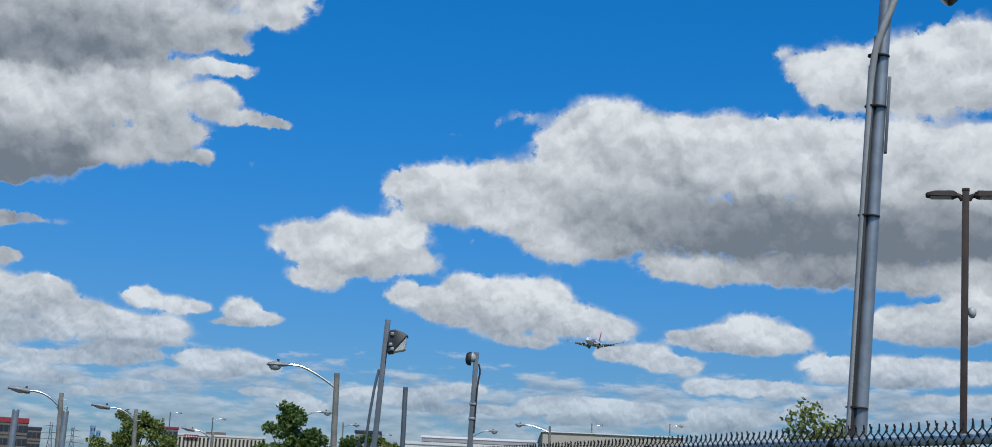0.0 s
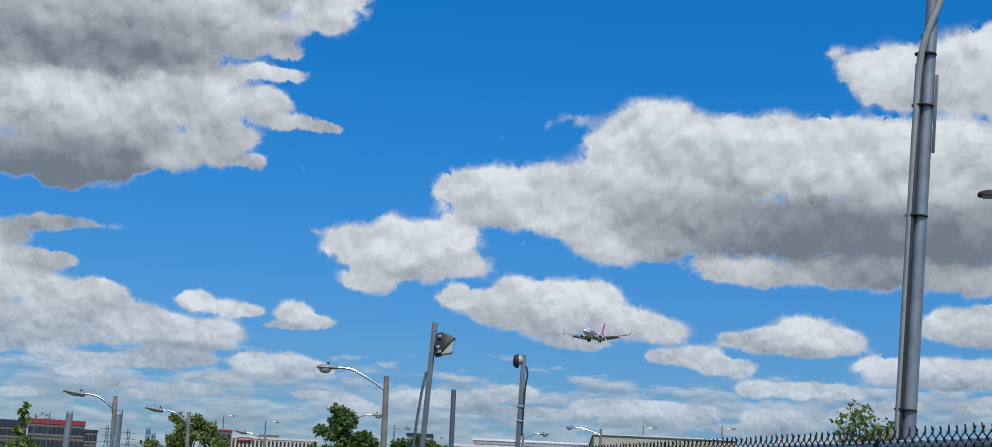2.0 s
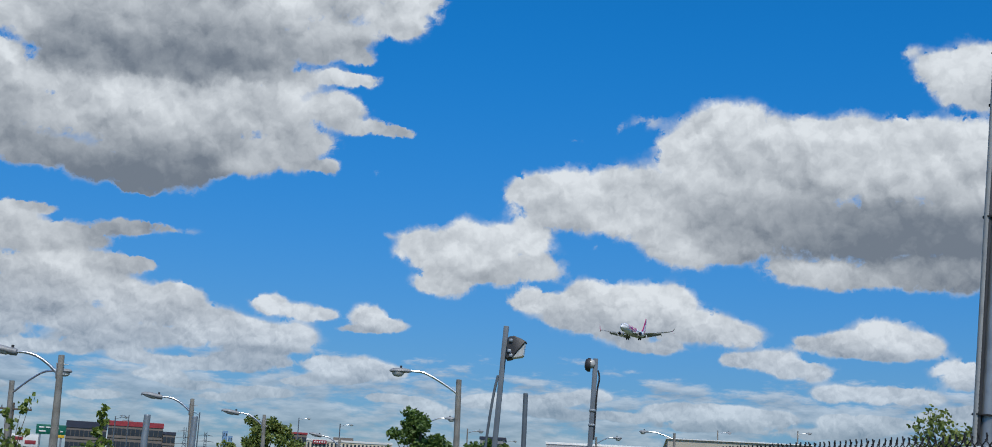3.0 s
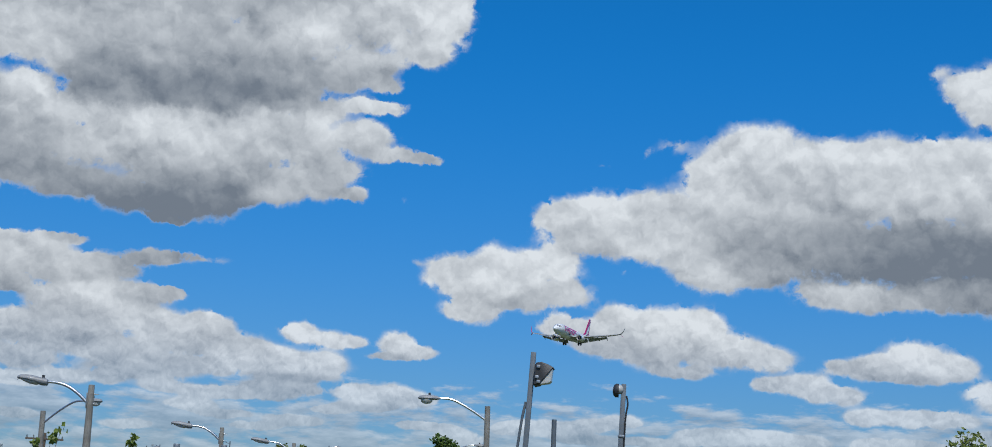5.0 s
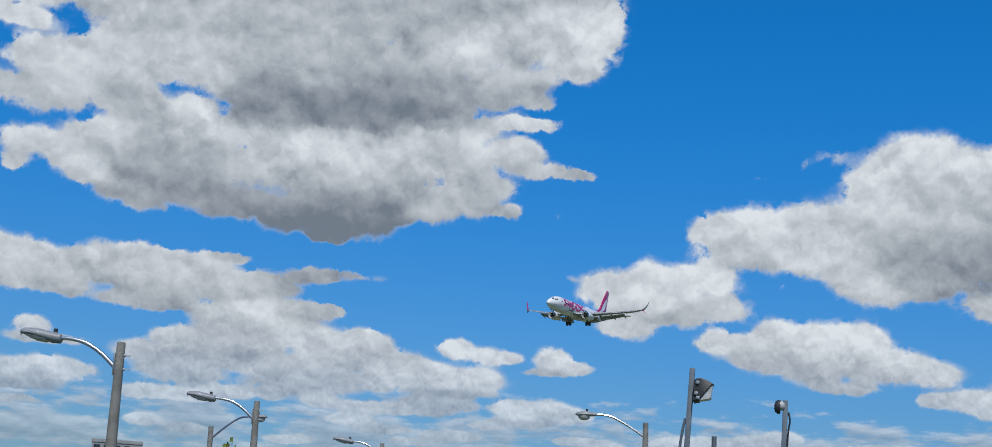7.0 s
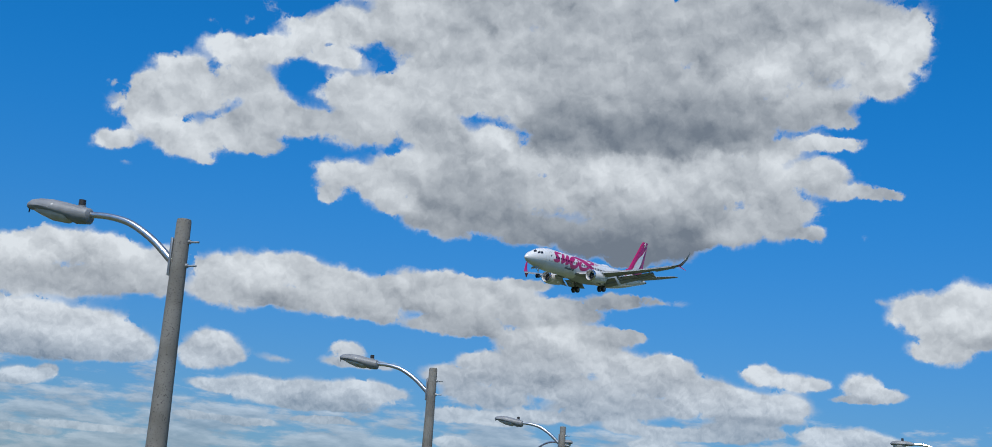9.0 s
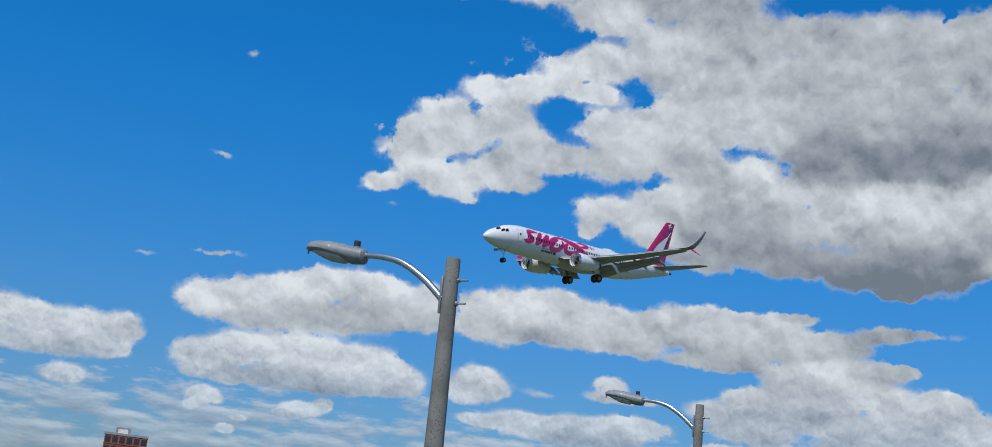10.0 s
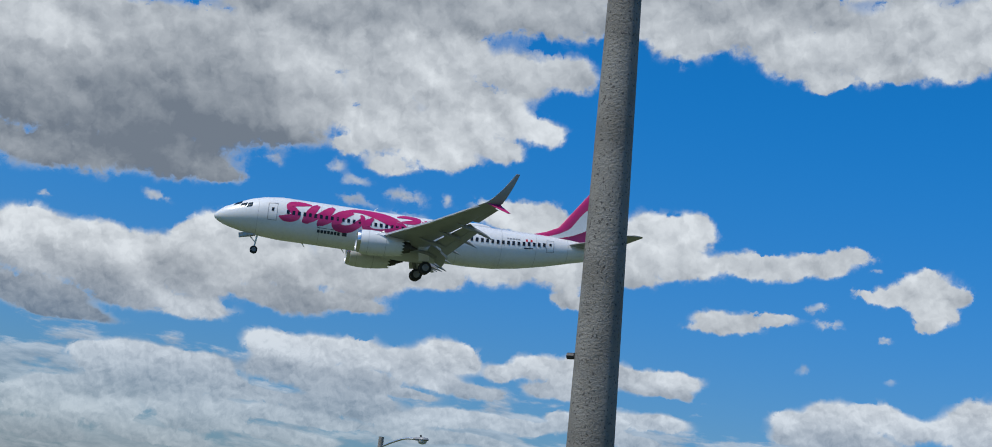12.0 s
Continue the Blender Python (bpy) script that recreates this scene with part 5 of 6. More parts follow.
def luminaire(lamp, x, z):
    """A cast cobra-head lamp that hangs out along x from (x, z)."""
    bm = bmesh.new()
    loops = []
    n = 16
    for u, w, up, down in ((0.0, 0.06, 0.055, -0.07), (0.02, 0.095, 0.075, -0.10), (0.16, 0.115, 0.085, -0.115), (0.3, 0.145, 0.10, -0.085), (0.45, 0.155, 0.11, -0.06), (0.6, 0.145, 0.10, -0.045), (0.7, 0.115, 0.08, -0.04), (0.765, 0.06, 0.04, -0.035), (0.78, 0.02, 0.01, -0.02)):
        loops.append([(x + u, w * math.cos(k * math.tau / n), z + 0.13 * u + (up if math.sin(k * math.tau / n) > 0 else -down) * math.sin(k * math.tau / n)) for k in range(n)])
    rings(bm, loops)
    head = part("lamp_head", bm, LAMP_GREY, lamp, "weathered grey cast lamp head")
    bm = bmesh.new()
    loops = []
    for u, w, d in ((0.2, 0.09, 0.085), (0.28, 0.12, 0.125), (0.45, 0.13, 0.12), (0.6, 0.11, 0.08), (0.68, 0.06, 0.05)):
        loops.append([(x + u, w * math.cos(math.pi * k / 8), z + 0.13 * u - 0.02 - (d - 0.02) * math.sin(math.pi * k / 8)) for k in range(9)])
    rings(bm, loops, cap=False, closed=False)
    part("lens", bm, LENS, head)
    cell = part("photocell", tube_bm([(x + 0.13, 0, z + 0.08), (x + 0.13, 0, z + 0.17)], 0.038, 12), DARK, head, "dark photocell")
    part("photocell_base", tube_bm([(x + 0.13, 0, z + 0.07), (x + 0.13, 0, z + 0.105)], 0.045, 12), LAMP_GREY, head)
    part("latch", tube_bm([(x + 0.76, 0, z + 0.09), (x + 0.765, 0.0, z + 0.03)], 0.008, 6), DARK, head)
    return head


def concrete_lamp():
    lamp = thing("street_lamp", "tapered grey concrete street lamp with an aluminium arm and weathered head", "street lamp", group="row of concrete lamps")
    h = 4.5
    bm = bmesh.new()
    n = 24
    rings(bm, [[(r * math.cos(k * math.tau / n), r * math.sin(k * math.tau / n), z) for k in range(n)] for z, r in [(-0.5, 0.136), (0, 0.132)] + [(h * i / 8, 0.132 - 0.056 * i / 8) for i in range(1, 8)] + [(h - 0.02, 0.0765), (h, 0.07)]])
    part("pole", bm, CONCRETE, lamp, "speckled grey concrete pole")
    part("bracket_plate", box_bm((0.03, 0.09, 0.4), pose(0.092, 0, h - 0.4), 0.008), GALV, lamp, "pale galvanised bracket plate")
    path = arc([(0.09, 0, h - 0.44), (0.34, 0, h - 0.22), (0.62, 0, h - 0.05), (0.88, 0, h + 0.02), (1.14, 0, h + 0.04)], 5)
    part("arm", tube_bm(path, [0.042 - 0.009 * i / (len(path) - 1) for i in range(len(path))], 12), ALU, lamp, "curved aluminium arm")
    luminaire(lamp, 1.1, h + 0.03)
    for z in (h - 0.24, h - 0.49):
        bolt = part("through_bolt", tube_bm([(-0.07, 0, z), (-0.2, 0, z)], 0.011, 8), GALV, lamp)
        part("nut", tube_bm([(-0.08, 0, z), (-0.105, 0, z)], 0.024, 6), GALV, bolt)
    part("inspection_knob", tube_bm([(0.06, 0.09, 2.02), (0.085, 0.115, 2.02)], 0.016, 8), DARK, lamp)
    return lamp


def lamp_row():
    first = concrete_lamp()
    spots = [((-6.26, 1.89, 0.42), (-6.33, 1.66, 4.66)), ((-8.97, 11.21, 0), (-9.02, 11.17, 4.52)), ((-11.98, 22.68, 0), (-12.04, 22.65, 4.45)), ((-13.92, 33.92, 0), (-13.99, 33.89, 4.48)), ((-15.43, 50.18, 0), (-15.55, 50.14, 4.38)), ((-15.11, 59.61, 0), (-15.21, 59.59, 4.4)), ((-16.63, 83.34, 0), (-16.55, 83.37, 4.53))]
    for k, (base, top) in enumerate(spots):
        m = upright(base, top, -100.0)
        if k == 0:
            first.matrix_world = m
        else:
            copy_thing(first, m)


def cobra_lamp(label, base, top, turn, reach, rise, r, arm_r, tall_arm=True, mat=CONCRETE, head_scale=1.0, group="lamps across the road"):
    """A lamp on a plain pole: a bowed arm up and out, and a drop-lens head."""
    lamp = thing("street_lamp", label, "street lamp", upright(base, top, turn), group)
    h = (Vector(top) - Vector(base)).length
    part("pole", tube_bm([(0, 0, 0), (0, 0, h * 0.5), (0, 0, h)], [r * 1.45, r * 1.2, r], 14), mat, lamp)
    a = h - 0.4
    path = arc([(r * 0.5, 0, a), (reach * 0.3, 0, a + rise * 0.5), (reach * 0.6, 0, a + rise * 0.93), (reach * 0.8, 0, a + rise * 1.02), (reach * 0.9, 0, a + rise * 1.0)], 4)
    part("arm", tube_bm(path, arm_r, 8), ALU, lamp)
    s = head_scale
    x, z = reach * 0.86, a + rise
    bm = bmesh.new()
    n = 14
    rings(bm, [[(x + u * s, w * s * math.cos(k * math.tau / n), z + s * (0.085 if math.sin(k * math.tau / n) > 0 else 0.05) * v * math.sin(k * math.tau / n)) for k in range(n)] for u, w, v in ((0, 0.05, 0.5), (0.1, 0.08, 0.9), (0.28, 0.15, 1.1), (0.45, 0.16, 1.1), (0.58, 0.1, 0.8), (0.63, 0.03, 0.2))])
    head = part("lamp_head", bm, LAMP_GREY, lamp)
    bm = bmesh.new()
    rings(bm, [[(x + s * (0.38 + q * 0.18 * math.cos(k * math.tau / n)), s * q * 0.14 * math.sin(k * math.tau / n), z - s * d) for k in range(n)] for q, d in ((1, 0.03), (0.9, 0.1), (0.6, 0.15), (0.2, 0.165))])
    part("lens", bm, LENS, head, "clear drop lens")
    part("photocell", tube_bm([(x + 0.3 * s, 0, z + 0.08 * s), (x + 0.3 * s, 0, z + 0.16 * s)], 0.035 * s, 10), DARK, head)
    return lamp


def bare_post(base, top, r, mat, label):
    h = (Vector(top) - Vector(base)).length
    post = thing("steel_post", label, "post", upright(base, top, 0), "bare posts")
    part("tube", tube_bm([(0, 0, 0), (0, 0, h)], r, 16), mat, post)
    part("cap", tube_bm([(0, 0, h - 0.02), (0, 0, h + 0.012)], [r * 1.03, r * 0.9], 16), mat, post)


def siren_post():
    """A square steel post that carries a floodlight, with a cable beside it."""
    base, top = Vector((-1.91, 21.92, 0)), Vector((-1.71, 21.93, 4.27))
    h = (top - base).length
    post = thing("floodlight_post", "grey steel post with a dark floodlight and a loose cable", "light post", upright(base, top, 90))
    part("post", box_bm((0.082, 0.082, h), pose(0, 0, h / 2), 0.008), GALV_DULL, post)
    outline = [(0.05, -0.17), (0.06, -0.185), (0.14, -0.165), (0.2, -0.08), (0.35, 0.125), (0.27, 0.165), (0.15, 0.2), (0.07, 0.18), (0.05, 0.14)]
    bm = bmesh.new()
    rings(bm, [[(x * k + (1 - k) * 0.15, y, h - 0.36 + z * k) for x, z in outline] for y, k in ((-0.17, 0.88), (-0.15, 1.0), (0.15, 1.0), (0.17, 0.88))])
    flood = part("floodlight", bm, DARK, post, "dark cast floodlight housing")
    bm = bmesh.new()
    lens = [(0.15, -0.15), (0.21, -0.07), (0.335, 0.115), (0.325, -0.09), (0.3, -0.115)]
    rings(bm, [[(x, y, h - 0.36 + z) for x, z in lens] for y in (-0.14, 0.14)])
    part("lens", bm, LENS, flood, "grey glass lens")
    for x, z in ((0.11, 0.12), (0.1, -0.05), (0.13, -0.12)):
        part("clamp", box_bm((0.06, 0.05, 0.05), pose(x, -0.175, h - 0.36 + z), 0.01), GALV, flood)
    path = arc([(-0.055, 0, h - 0.8), (-0.1, 0, h - 1.15), (-0.14, 0, h - 1.9), (-0.13, 0, h - 2.8), (-0.08, 0, 0.4), (-0.06, 0, 0.05)], 6)
    part("cable", tube_bm(path, 0.022, 8), GALV_DULL, post, "grey loose cable")


def camera_post():
    base, top = Vector((-0.4, 24.0, 0)), Vector((-0.29, 24.0, 4.02))
    h = (top - base).length
    post = thing("camera_post", "grey steel post with a small dark beacon at its top", "post", upright(base, top, 90))
    part("post", box_bm((0.085, 0.085, h), pose(0, 0, h / 2), 0.01), GALV_DULL, post)
    bm = bmesh.new()
    bmesh.ops.create_uvsphere(bm, u_segments=16, v_segments=10, radius=0.085, matrix=pose(-0.085, -0.03, h - 0.1))
    part("beacon_ball", bm, LENS, post, "pale beacon lens")
    bm = bmesh.new()
    rings(bm, [[(-0.10 - d, -0.02 + 0.1 * q * math.cos(k * math.tau / 14), h - 0.12 + 0.12 * q * math.sin(k * math.tau / 14)) for k in range(14)] for d, q in ((-0.02, 1.0), (0.03, 1.0), (0.07, 0.75), (0.085, 0.3))])
    part("beacon_hood", bm, DARK, post, "dark beacon hood")
    part("cable", tube_bm(arc([(0.055, 0, h - 0.2), (0.085, 0, h - 0.35), (0.06, 0, h - 0.6), (0.055, 0, h - 1.4)], 5), 0.018, 6), DARK, post)
    for z in (h - 0.9, h - 1.15):
        part("band", box_bm((0.112, 0.112, 0.04), pose(0, 0, z), 0.006), GALV, post)


def tall_pole():
    base, top = Vector((3.22, 12.8, 0)), Vector((3.66, 12.68, 7.0))
    h = (top - base).length
    pole = thing("floodlight_pole", "tall galvanised steel pole with strapped conduit and a dark floodlight", "light pole", upright(base, top, 105))
    part("pole", tube_bm([(0.035, 0, 0), (0.035, 0, h * 0.5), (0.035, 0, h)], [0.073, 0.066, 0.058], 20), GALV, pole, "dull galvanised steel pole")
    part("channel", box_bm((0.03, 0.045, h - 0.9), pose(-0.036, -0.06, (h - 0.9) / 2), 0.005), DARK, pole)
    path = arc([(-0.055, -0.05, 0.0), (-0.055, -0.05, 3.0), (-0.055, -0.055, 5.3), (-0.045, -0.075, 5.85), (0.015, -0.095, 6.15), (0.1, -0.09, 6.42), (0.17, -0.06, 6.75), (0.3, 0, 6.95)], 6)
    bm = tube_bm(path, 0.034, 10)
    for i in range(150):
        z = 0.1 + i * 0.0385
        if z < 5.8:
            tube(bm, [(-0.055, -0.05, z), (-0.055, -0.05, z + 0.02)], 0.0355, 10)
    part("conduit", bm, CONDUIT, pole, "ribbed grey flexible conduit")
    for z in (2.54, 4.35, 5.42, 5.93):
        n = 18
        bm = bmesh.new()
        rings(bm, [[(0.0 + (0.1 + d) * math.cos(k * math.tau / n), -0.02 + (0.078 + d) * math.sin(k * math.tau / n), z + w) for k in range(n)] for d, w in ((0, -0.008), (0.003, -0.007), (0.003, 0.007), (0, 0.008))])
        part("strap", bm, BLACK, pole, "black strap")
    part("side_box", box_bm((0.03, 0.08, 0.75), pose(0.115, 0, 5.35), 0.006), GALV_DULL, pole)
    arm = part("arm", tube_bm(arc([(0.03, 0, h - 0.3), (0.3, 0, h - 0.12), (0.75, 0, h - 0.1)], 4), 0.03, 10), GALV, pole)
    flood = part("floodlight", box_bm((0.42, 0.34, 0.3), pose(0.585, 0, 6.745, 0, 42, 0), 0.03), DARK, pole, "dark box floodlight")
    part("lens", box_bm((0.36, 0.28, 0.02), pose(0.585, 0, 6.745, 0, 42, 0) @ pose(0, 0, -0.155), 0.004), GLASS_DARK, flood)


def twin_lamp():
    base, top = Vector((7.68, 22.74, 0)), Vector((7.87, 22.67, 7.0))
    h = (top - base).length
    lamp = thing("lot_lamp", "dark bronze square lamp post with two flat lamp heads", "lamp post", upright(base, top, 108))
    part("post", box_bm((0.115, 0.115, h), pose(0, 0, h / 2), 0.012), BRONZE, lamp)
    part("cap", box_bm((0.125, 0.125, 0.05), pose(0, 0, h + 0.02), 0.012), BRONZE, lamp)
    for s in (1, -1):
        part("arm", tube_bm(arc([(s * 0.05, 0, h - 0.16), (s * 0.1, 0, h - 0.09), (s * 0.18, 0, h - 0.07)], 4), [0.04] * 8 + [0.032], 8), BRONZE, lamp)
        bm = bmesh.new()
        rings(bm, [[(s * x, -w, h - 0.07 + z0), (s * x, -w * 0.9, h - 0.07 + z1), (s * x, w * 0.9, h - 0.07 + z1), (s * x, w, h - 0.07 + z0)] for x, w, z0, z1 in ((0.14, 0.1, -0.03, 0.025), (0.2, 0.16, -0.045, 0.05), (0.5, 0.17, -0.04, 0.045), (0.62, 0.14, -0.025, 0.02), (0.65, 0.1, -0.02, 0.0))])
        head = part("lamp_head", bm, BRONZE, lamp, "flat dark lamp head")
        part("led_panel", box_bm((0.34, 0.24, 0.012), pose(s * 0.4, 0, h - 0.118), 0.003), LENS, head, "pale light panel")
    bm = bmesh.new()
    bmesh.ops.create_uvsphere(bm, u_segments=16, v_segments=10, radius=0.085, matrix=pose(0.12, -0.02, 4.93) @ Matrix.Diagonal((0.8, 1, 1.15, 1)))
    dome = part("camera_dome", bm, LENS, lamp, "white camera dome")
    part("dome_mount", tube_bm([(0.05, 0, 4.98), (0.12, -0.02, 4.98)], 0.03, 8), GALV, dome)


lamp_row()
bare_post((-9.77, 28.37, 0), (-9.7, 28.39, 2.85), 0.07, GALV, "grey galvanised steel post standing alone")
bare_post((-9.41, 30.58, 0), (-9.36, 30.6, 2.97), 0.07, GALV, "grey galvanised steel post beside the lamp row")
bare_post((-11.04, 32.13, 0), (-10.99, 32.14, 3.02), 0.07, GALV, "grey galvanised steel post beside the lamp row")
bare_post((-1.72, 27.95, 0), (-1.74, 27.95, 3.64), 0.05, GALV_DULL, "slim dull grey steel post standing alone")
cobra_lamp("concrete street lamp with a long bowed arm and drop lens", (-4.39, 39.76, 0), (-4.47, 39.75, 4.82), -97.0, 1.62, 0.58, 0.08, 0.035)
cobra_lamp("grey street lamp with an arm rising to its head", (-19.56, 43.79, 0), (-19.66, 43.75, 4.43), 98.0, 1.75, 0.72, 0.085, 0.035)
cobra_lamp("grey street lamp far along the road", (-57.3, 9.39, 0), (-57.33, 9.21, 4.44), 42.0, 1.8, 0.42, 0.11, 0.045, head_scale=1.15)
cobra_lamp("grey street lamp far along the road", (-38.4, 32.6, 0), (-38.4, 32.6, 3.5), 52.0, 1.9, 0.4, 0.1, 0.045, head_scale=1.1)
cobra_lamp("grey street lamp standing behind the trees", (-10.4, 74.3, 0), (-10.4, 74.3, 5.4), 85.0, 1.5, 0.5, 0.07, 0.035)
cobra_lamp("grey street lamp near the terminal", (3.9, 89.9, 0), (3.9, 89.9, 6.1), -88.0, 1.9, 0.4, 0.08, 0.04)
cobra_lamp("grey street lamp near the terminal", (-1.1, 90.0, 0), (-1.1, 90.0, 5.6), 90.0, 1.2, 0.4, 0.07, 0.035)
cobra_lamp("small street lamp far off by the terminal", (-12.6, 119.4, 0), (-12.6, 119.4, 7.1), 90.0, 0.9, 0.2, 0.06, 0.03)
cobra_lamp("small street lamp far off by the terminal", (11.0, 149.5, 0), (11.0, 149.5, 9.6), 90.0, 1.0, 0.2, 0.07, 0.03)
cobra_lamp("small street lamp far off by the terminal", (19.3, 148.7, 0), (19.3, 148.7, 9.9), 90.0, 1.0, 0.2, 0.07, 0.03)
for x, y, h, turn in ((-61.0, 200.0, 11.2, -70), (-40.0, 200.5, 10.6, 80), (-53.0, 230.0, 12.6, 80), (-33.5, 236.0, 10.8, -80), (-86.0, 240.0, 12.0, -70), (-70.0, 190.0, 9.6, 100), (-16.2, 205.0, 9.6, 90)):
    cobra_lamp("small street lamp far off among the buildings", (x, y, 0), (x, y, h), turn, 1.5, 0.3, 0.08, 0.04, mat=GALV_DULL, head_scale=1.0)
siren_post()
camera_post()
tall_pole()
twin_lamp()


# ---- fence ----
def build_fence():
    a, b, top = Vector((4.35, 3.4, 0)), Vector((-1.1, 19.8, 0)), 2.15
    along = (b - a).normalized()
    length = (b - a).length
    m = Matrix.Translation(a) @ pose(0, 0, 0, 0, 0, math.degrees(math.atan2(along.y, along.x)))
    fence = thing("chain_link_fence", "black chain-link fence with twisted top ends and a pale rail", "fence", m)
    part("top_rail", tube_bm([(0, -0.03, top - 0.105), (length, -0.03, top - 0.105)], 0.033, 14), RAIL, fence, "pale galvanised top rail")
    x = 0.4
    while x < length:
        post = part("post", tube_bm([(x, -0.04, 0), (x, -0.04, top - 0.1)], 0.03, 10), BLACK, fence)
        part("rail_clamp", tube_bm([(x - 0.03, -0.03, top - 0.105), (x + 0.03, -0.03, top - 0.105)], 0.04, 12), BLACK, post)
        x += 3.0
    step, verts, faces = 0.086, [], []

    def bar(p, q, r):
        d = (q - p).normalized()
        s = d.cross(Vector((0, 1, 0.05))).normalized()
        u = d.cross(s)
        k = len(verts)
        for c in (p, q):
            for w in range(4):
                verts.append(c + r * (s * math.cos(w * math.pi / 2) + u * math.sin(w * math.pi / 2)))
        for w in range(4):
            v = (w + 1) % 4
            faces.append((k + w, k + v, k + 4 + v, k + 4 + w))

    rnd = random.Random(5)
    for i in range(int(length / step)):
        x0 = i * step
        n = 24
        zs = [top - 0.035 - j * step / 2 * 1.02 for j in range(2 * n)]
        pts = [Vector((x0 + (step / 2 if j % 2 else 0), 0.006 if j % 2 else -0.006, z)) for j, z in enumerate(zs)]
        pts2 = [Vector((x0 + step - (step / 2 if j % 2 else 0), -0.006 if j % 2 else 0.006, z)) for j, z in enumerate(zs)]
        for line in (pts,):
            for p, q in zip(line, line[1:]):
                bar(p, q, 0.0055)
        for line in (pts2,):
            for p, q in zip(line[:40], line[1:40]):
                bar(p, q, 0.0055)
        for s in (1, -1):
            tip = pts[0] + Vector((s * 0.006 + rnd.uniform(-0.006, 0.006), rnd.uniform(-0.008, 0.008), 0.036 + s * 0.006 + rnd.uniform(-0.005, 0.006)))
            bar(pts[0] - Vector((s * 0.006, 0, 0.008)), tip, 0.0066)
    me = bpy.data.meshes.new("mesh")
    me.from_pydata(verts, [], faces)
    me.materials.append(BLACK)
    net = new("wire_mesh", me)
    net.parent = fence
    tagged(net, kind="stuff")


build_fence()


# ---- trees ----
def build_tree(name, label, base, trunk_h, crowns, count, leaf, mat, seed, r=0.12):
    """Trunk, limbs to every crown clump, and leaves scattered through the clumps. crowns: (x, y, z, radius) from the base."""
    rnd = np.random.RandomState(seed)
    tree = thing(name, label, "tree", pose(*base))
    trunk = part("trunk", tube_bm(arc([(0, 0, 0), (0.03, 0.02, trunk_h * 0.5), (-0.02, 0.01, trunk_h)], 3), [r, r * 0.95, r * 0.9, r * 0.85, r * 0.8, r * 0.75, r * 0.7], 10), BARK, tree)
    for x, y, z, q in crowns:
        part("limb", tube_bm(arc([(0, 0, trunk_h * 0.8), (x * 0.4, y * 0.4, trunk_h * 0.8 + (z - trunk_h * 0.8) * 0.55), (x, y, z)], 3), [r * 0.5, r * 0.42, r * 0.35, r * 0.28, r * 0.2, r * 0.14, r * 0.08], 6), BARK, trunk)
    sizes = np.array([c[3] for c in crowns])
    pick = rnd.choice(len(crowns), count, p=sizes ** 2 / (sizes ** 2).sum())
    c = np.array([k[:3] for k in crowns])[pick]
    d = rnd.normal(size=(count, 3))
    d /= np.linalg.norm(d, axis=1)[:, None]
    wob = 1 + 0.35 * np.sin(d[:, 0] * 5 + pick) * np.sin(d[:, 2] * 6 + pick * 2.1)
    p = c + d * (sizes[pick] * wob * rnd.uniform(0.25, 1.0, count) ** 0.5)[:, None] * np.array([1, 1, 0.85])
    a = rnd.normal(size=(count, 3))
    a[:, 2] -= 0.4
    a /= np.linalg.norm(a, axis=1)[:, None]
    b = np.cross(a, rnd.normal(size=(count, 3)))
    b /= np.linalg.norm(b, axis=1)[:, None]
    s = leaf * rnd.uniform(0.6, 1.25, count)[:, None]
    n = np.cross(a, b)
    quad = np.stack([p - a * s * 0.5, p + b * s * 0.34 + n * s * 0.08, p + a * s * 0.6, p - b * s * 0.34 + n * s * 0.08], 1).reshape(-1, 3)
    me = bpy.data.meshes.new("leaves")
    me.from_pydata(quad.tolist(), [], np.arange(count * 4).reshape(-1, 4).tolist())
    me.materials.append(mat)
    crown = new("crown", me)
    crown.parent = tree
    return tree


def clumps(seed, n, w, d, z0, z1, r0, r1):
    """Crown clumps: wider in the middle, loose at the rim."""
    rnd = random.Random(seed)
    made = []
    for k in range(n):
        v = (k + 0.5) / n
        z = z0 + (z1 - z0) * v
        spread = math.sin(math.pi * (0.18 + 0.72 * v)) ** 0.7
        ang = rnd.uniform(0, math.tau)
        rad = rnd.uniform(0.25, 1.0)
        made.append((w * spread * rad * math.cos(ang), d * spread * rad * math.sin(ang), z, rnd.uniform(r0, r1) * (1.1 - 0.45 * v)))
    return made


build_tree("tree", "full green maple tree beyond the lamp row", (-16.9, 66.5, 0), 1.8, clumps(3, 34, 1.95, 1.5, 1.7, 4.55, 0.38, 0.62), 11000, 0.17, LEAF_MID, 3)
build_tree("tree", "dark green leafy tree beside the road lamp", (-8.55, 59.6, 0), 1.9, clumps(8, 30, 1.3, 1.1, 1.9, 4.95, 0.36, 0.56) + [(1.1, 0, 3.5, 0.6), (1.5, 0.1, 2.8, 0.6), (1.75, 0, 2.2, 0.5), (0.7, 0, 2.6, 0.7)], 11000, 0.16, LEAF_DEEP, 4)
build_tree("tree", "low dark green tree in front of the terminal", (-6.3, 66.0, 0), 1.5, clumps(11, 13, 0.95, 0.8, 2.0, 4.0, 0.35, 0.5), 4000, 0.17, LEAF_DEEP, 6)
build_tree("tree", "low dark green tree in front of the terminal", (-5.05, 66.0, 0), 1.5, clumps(12, 12, 0.7, 0.7, 1.9, 3.9, 0.3, 0.46), 3600, 0.17, LEAF_MID, 7)
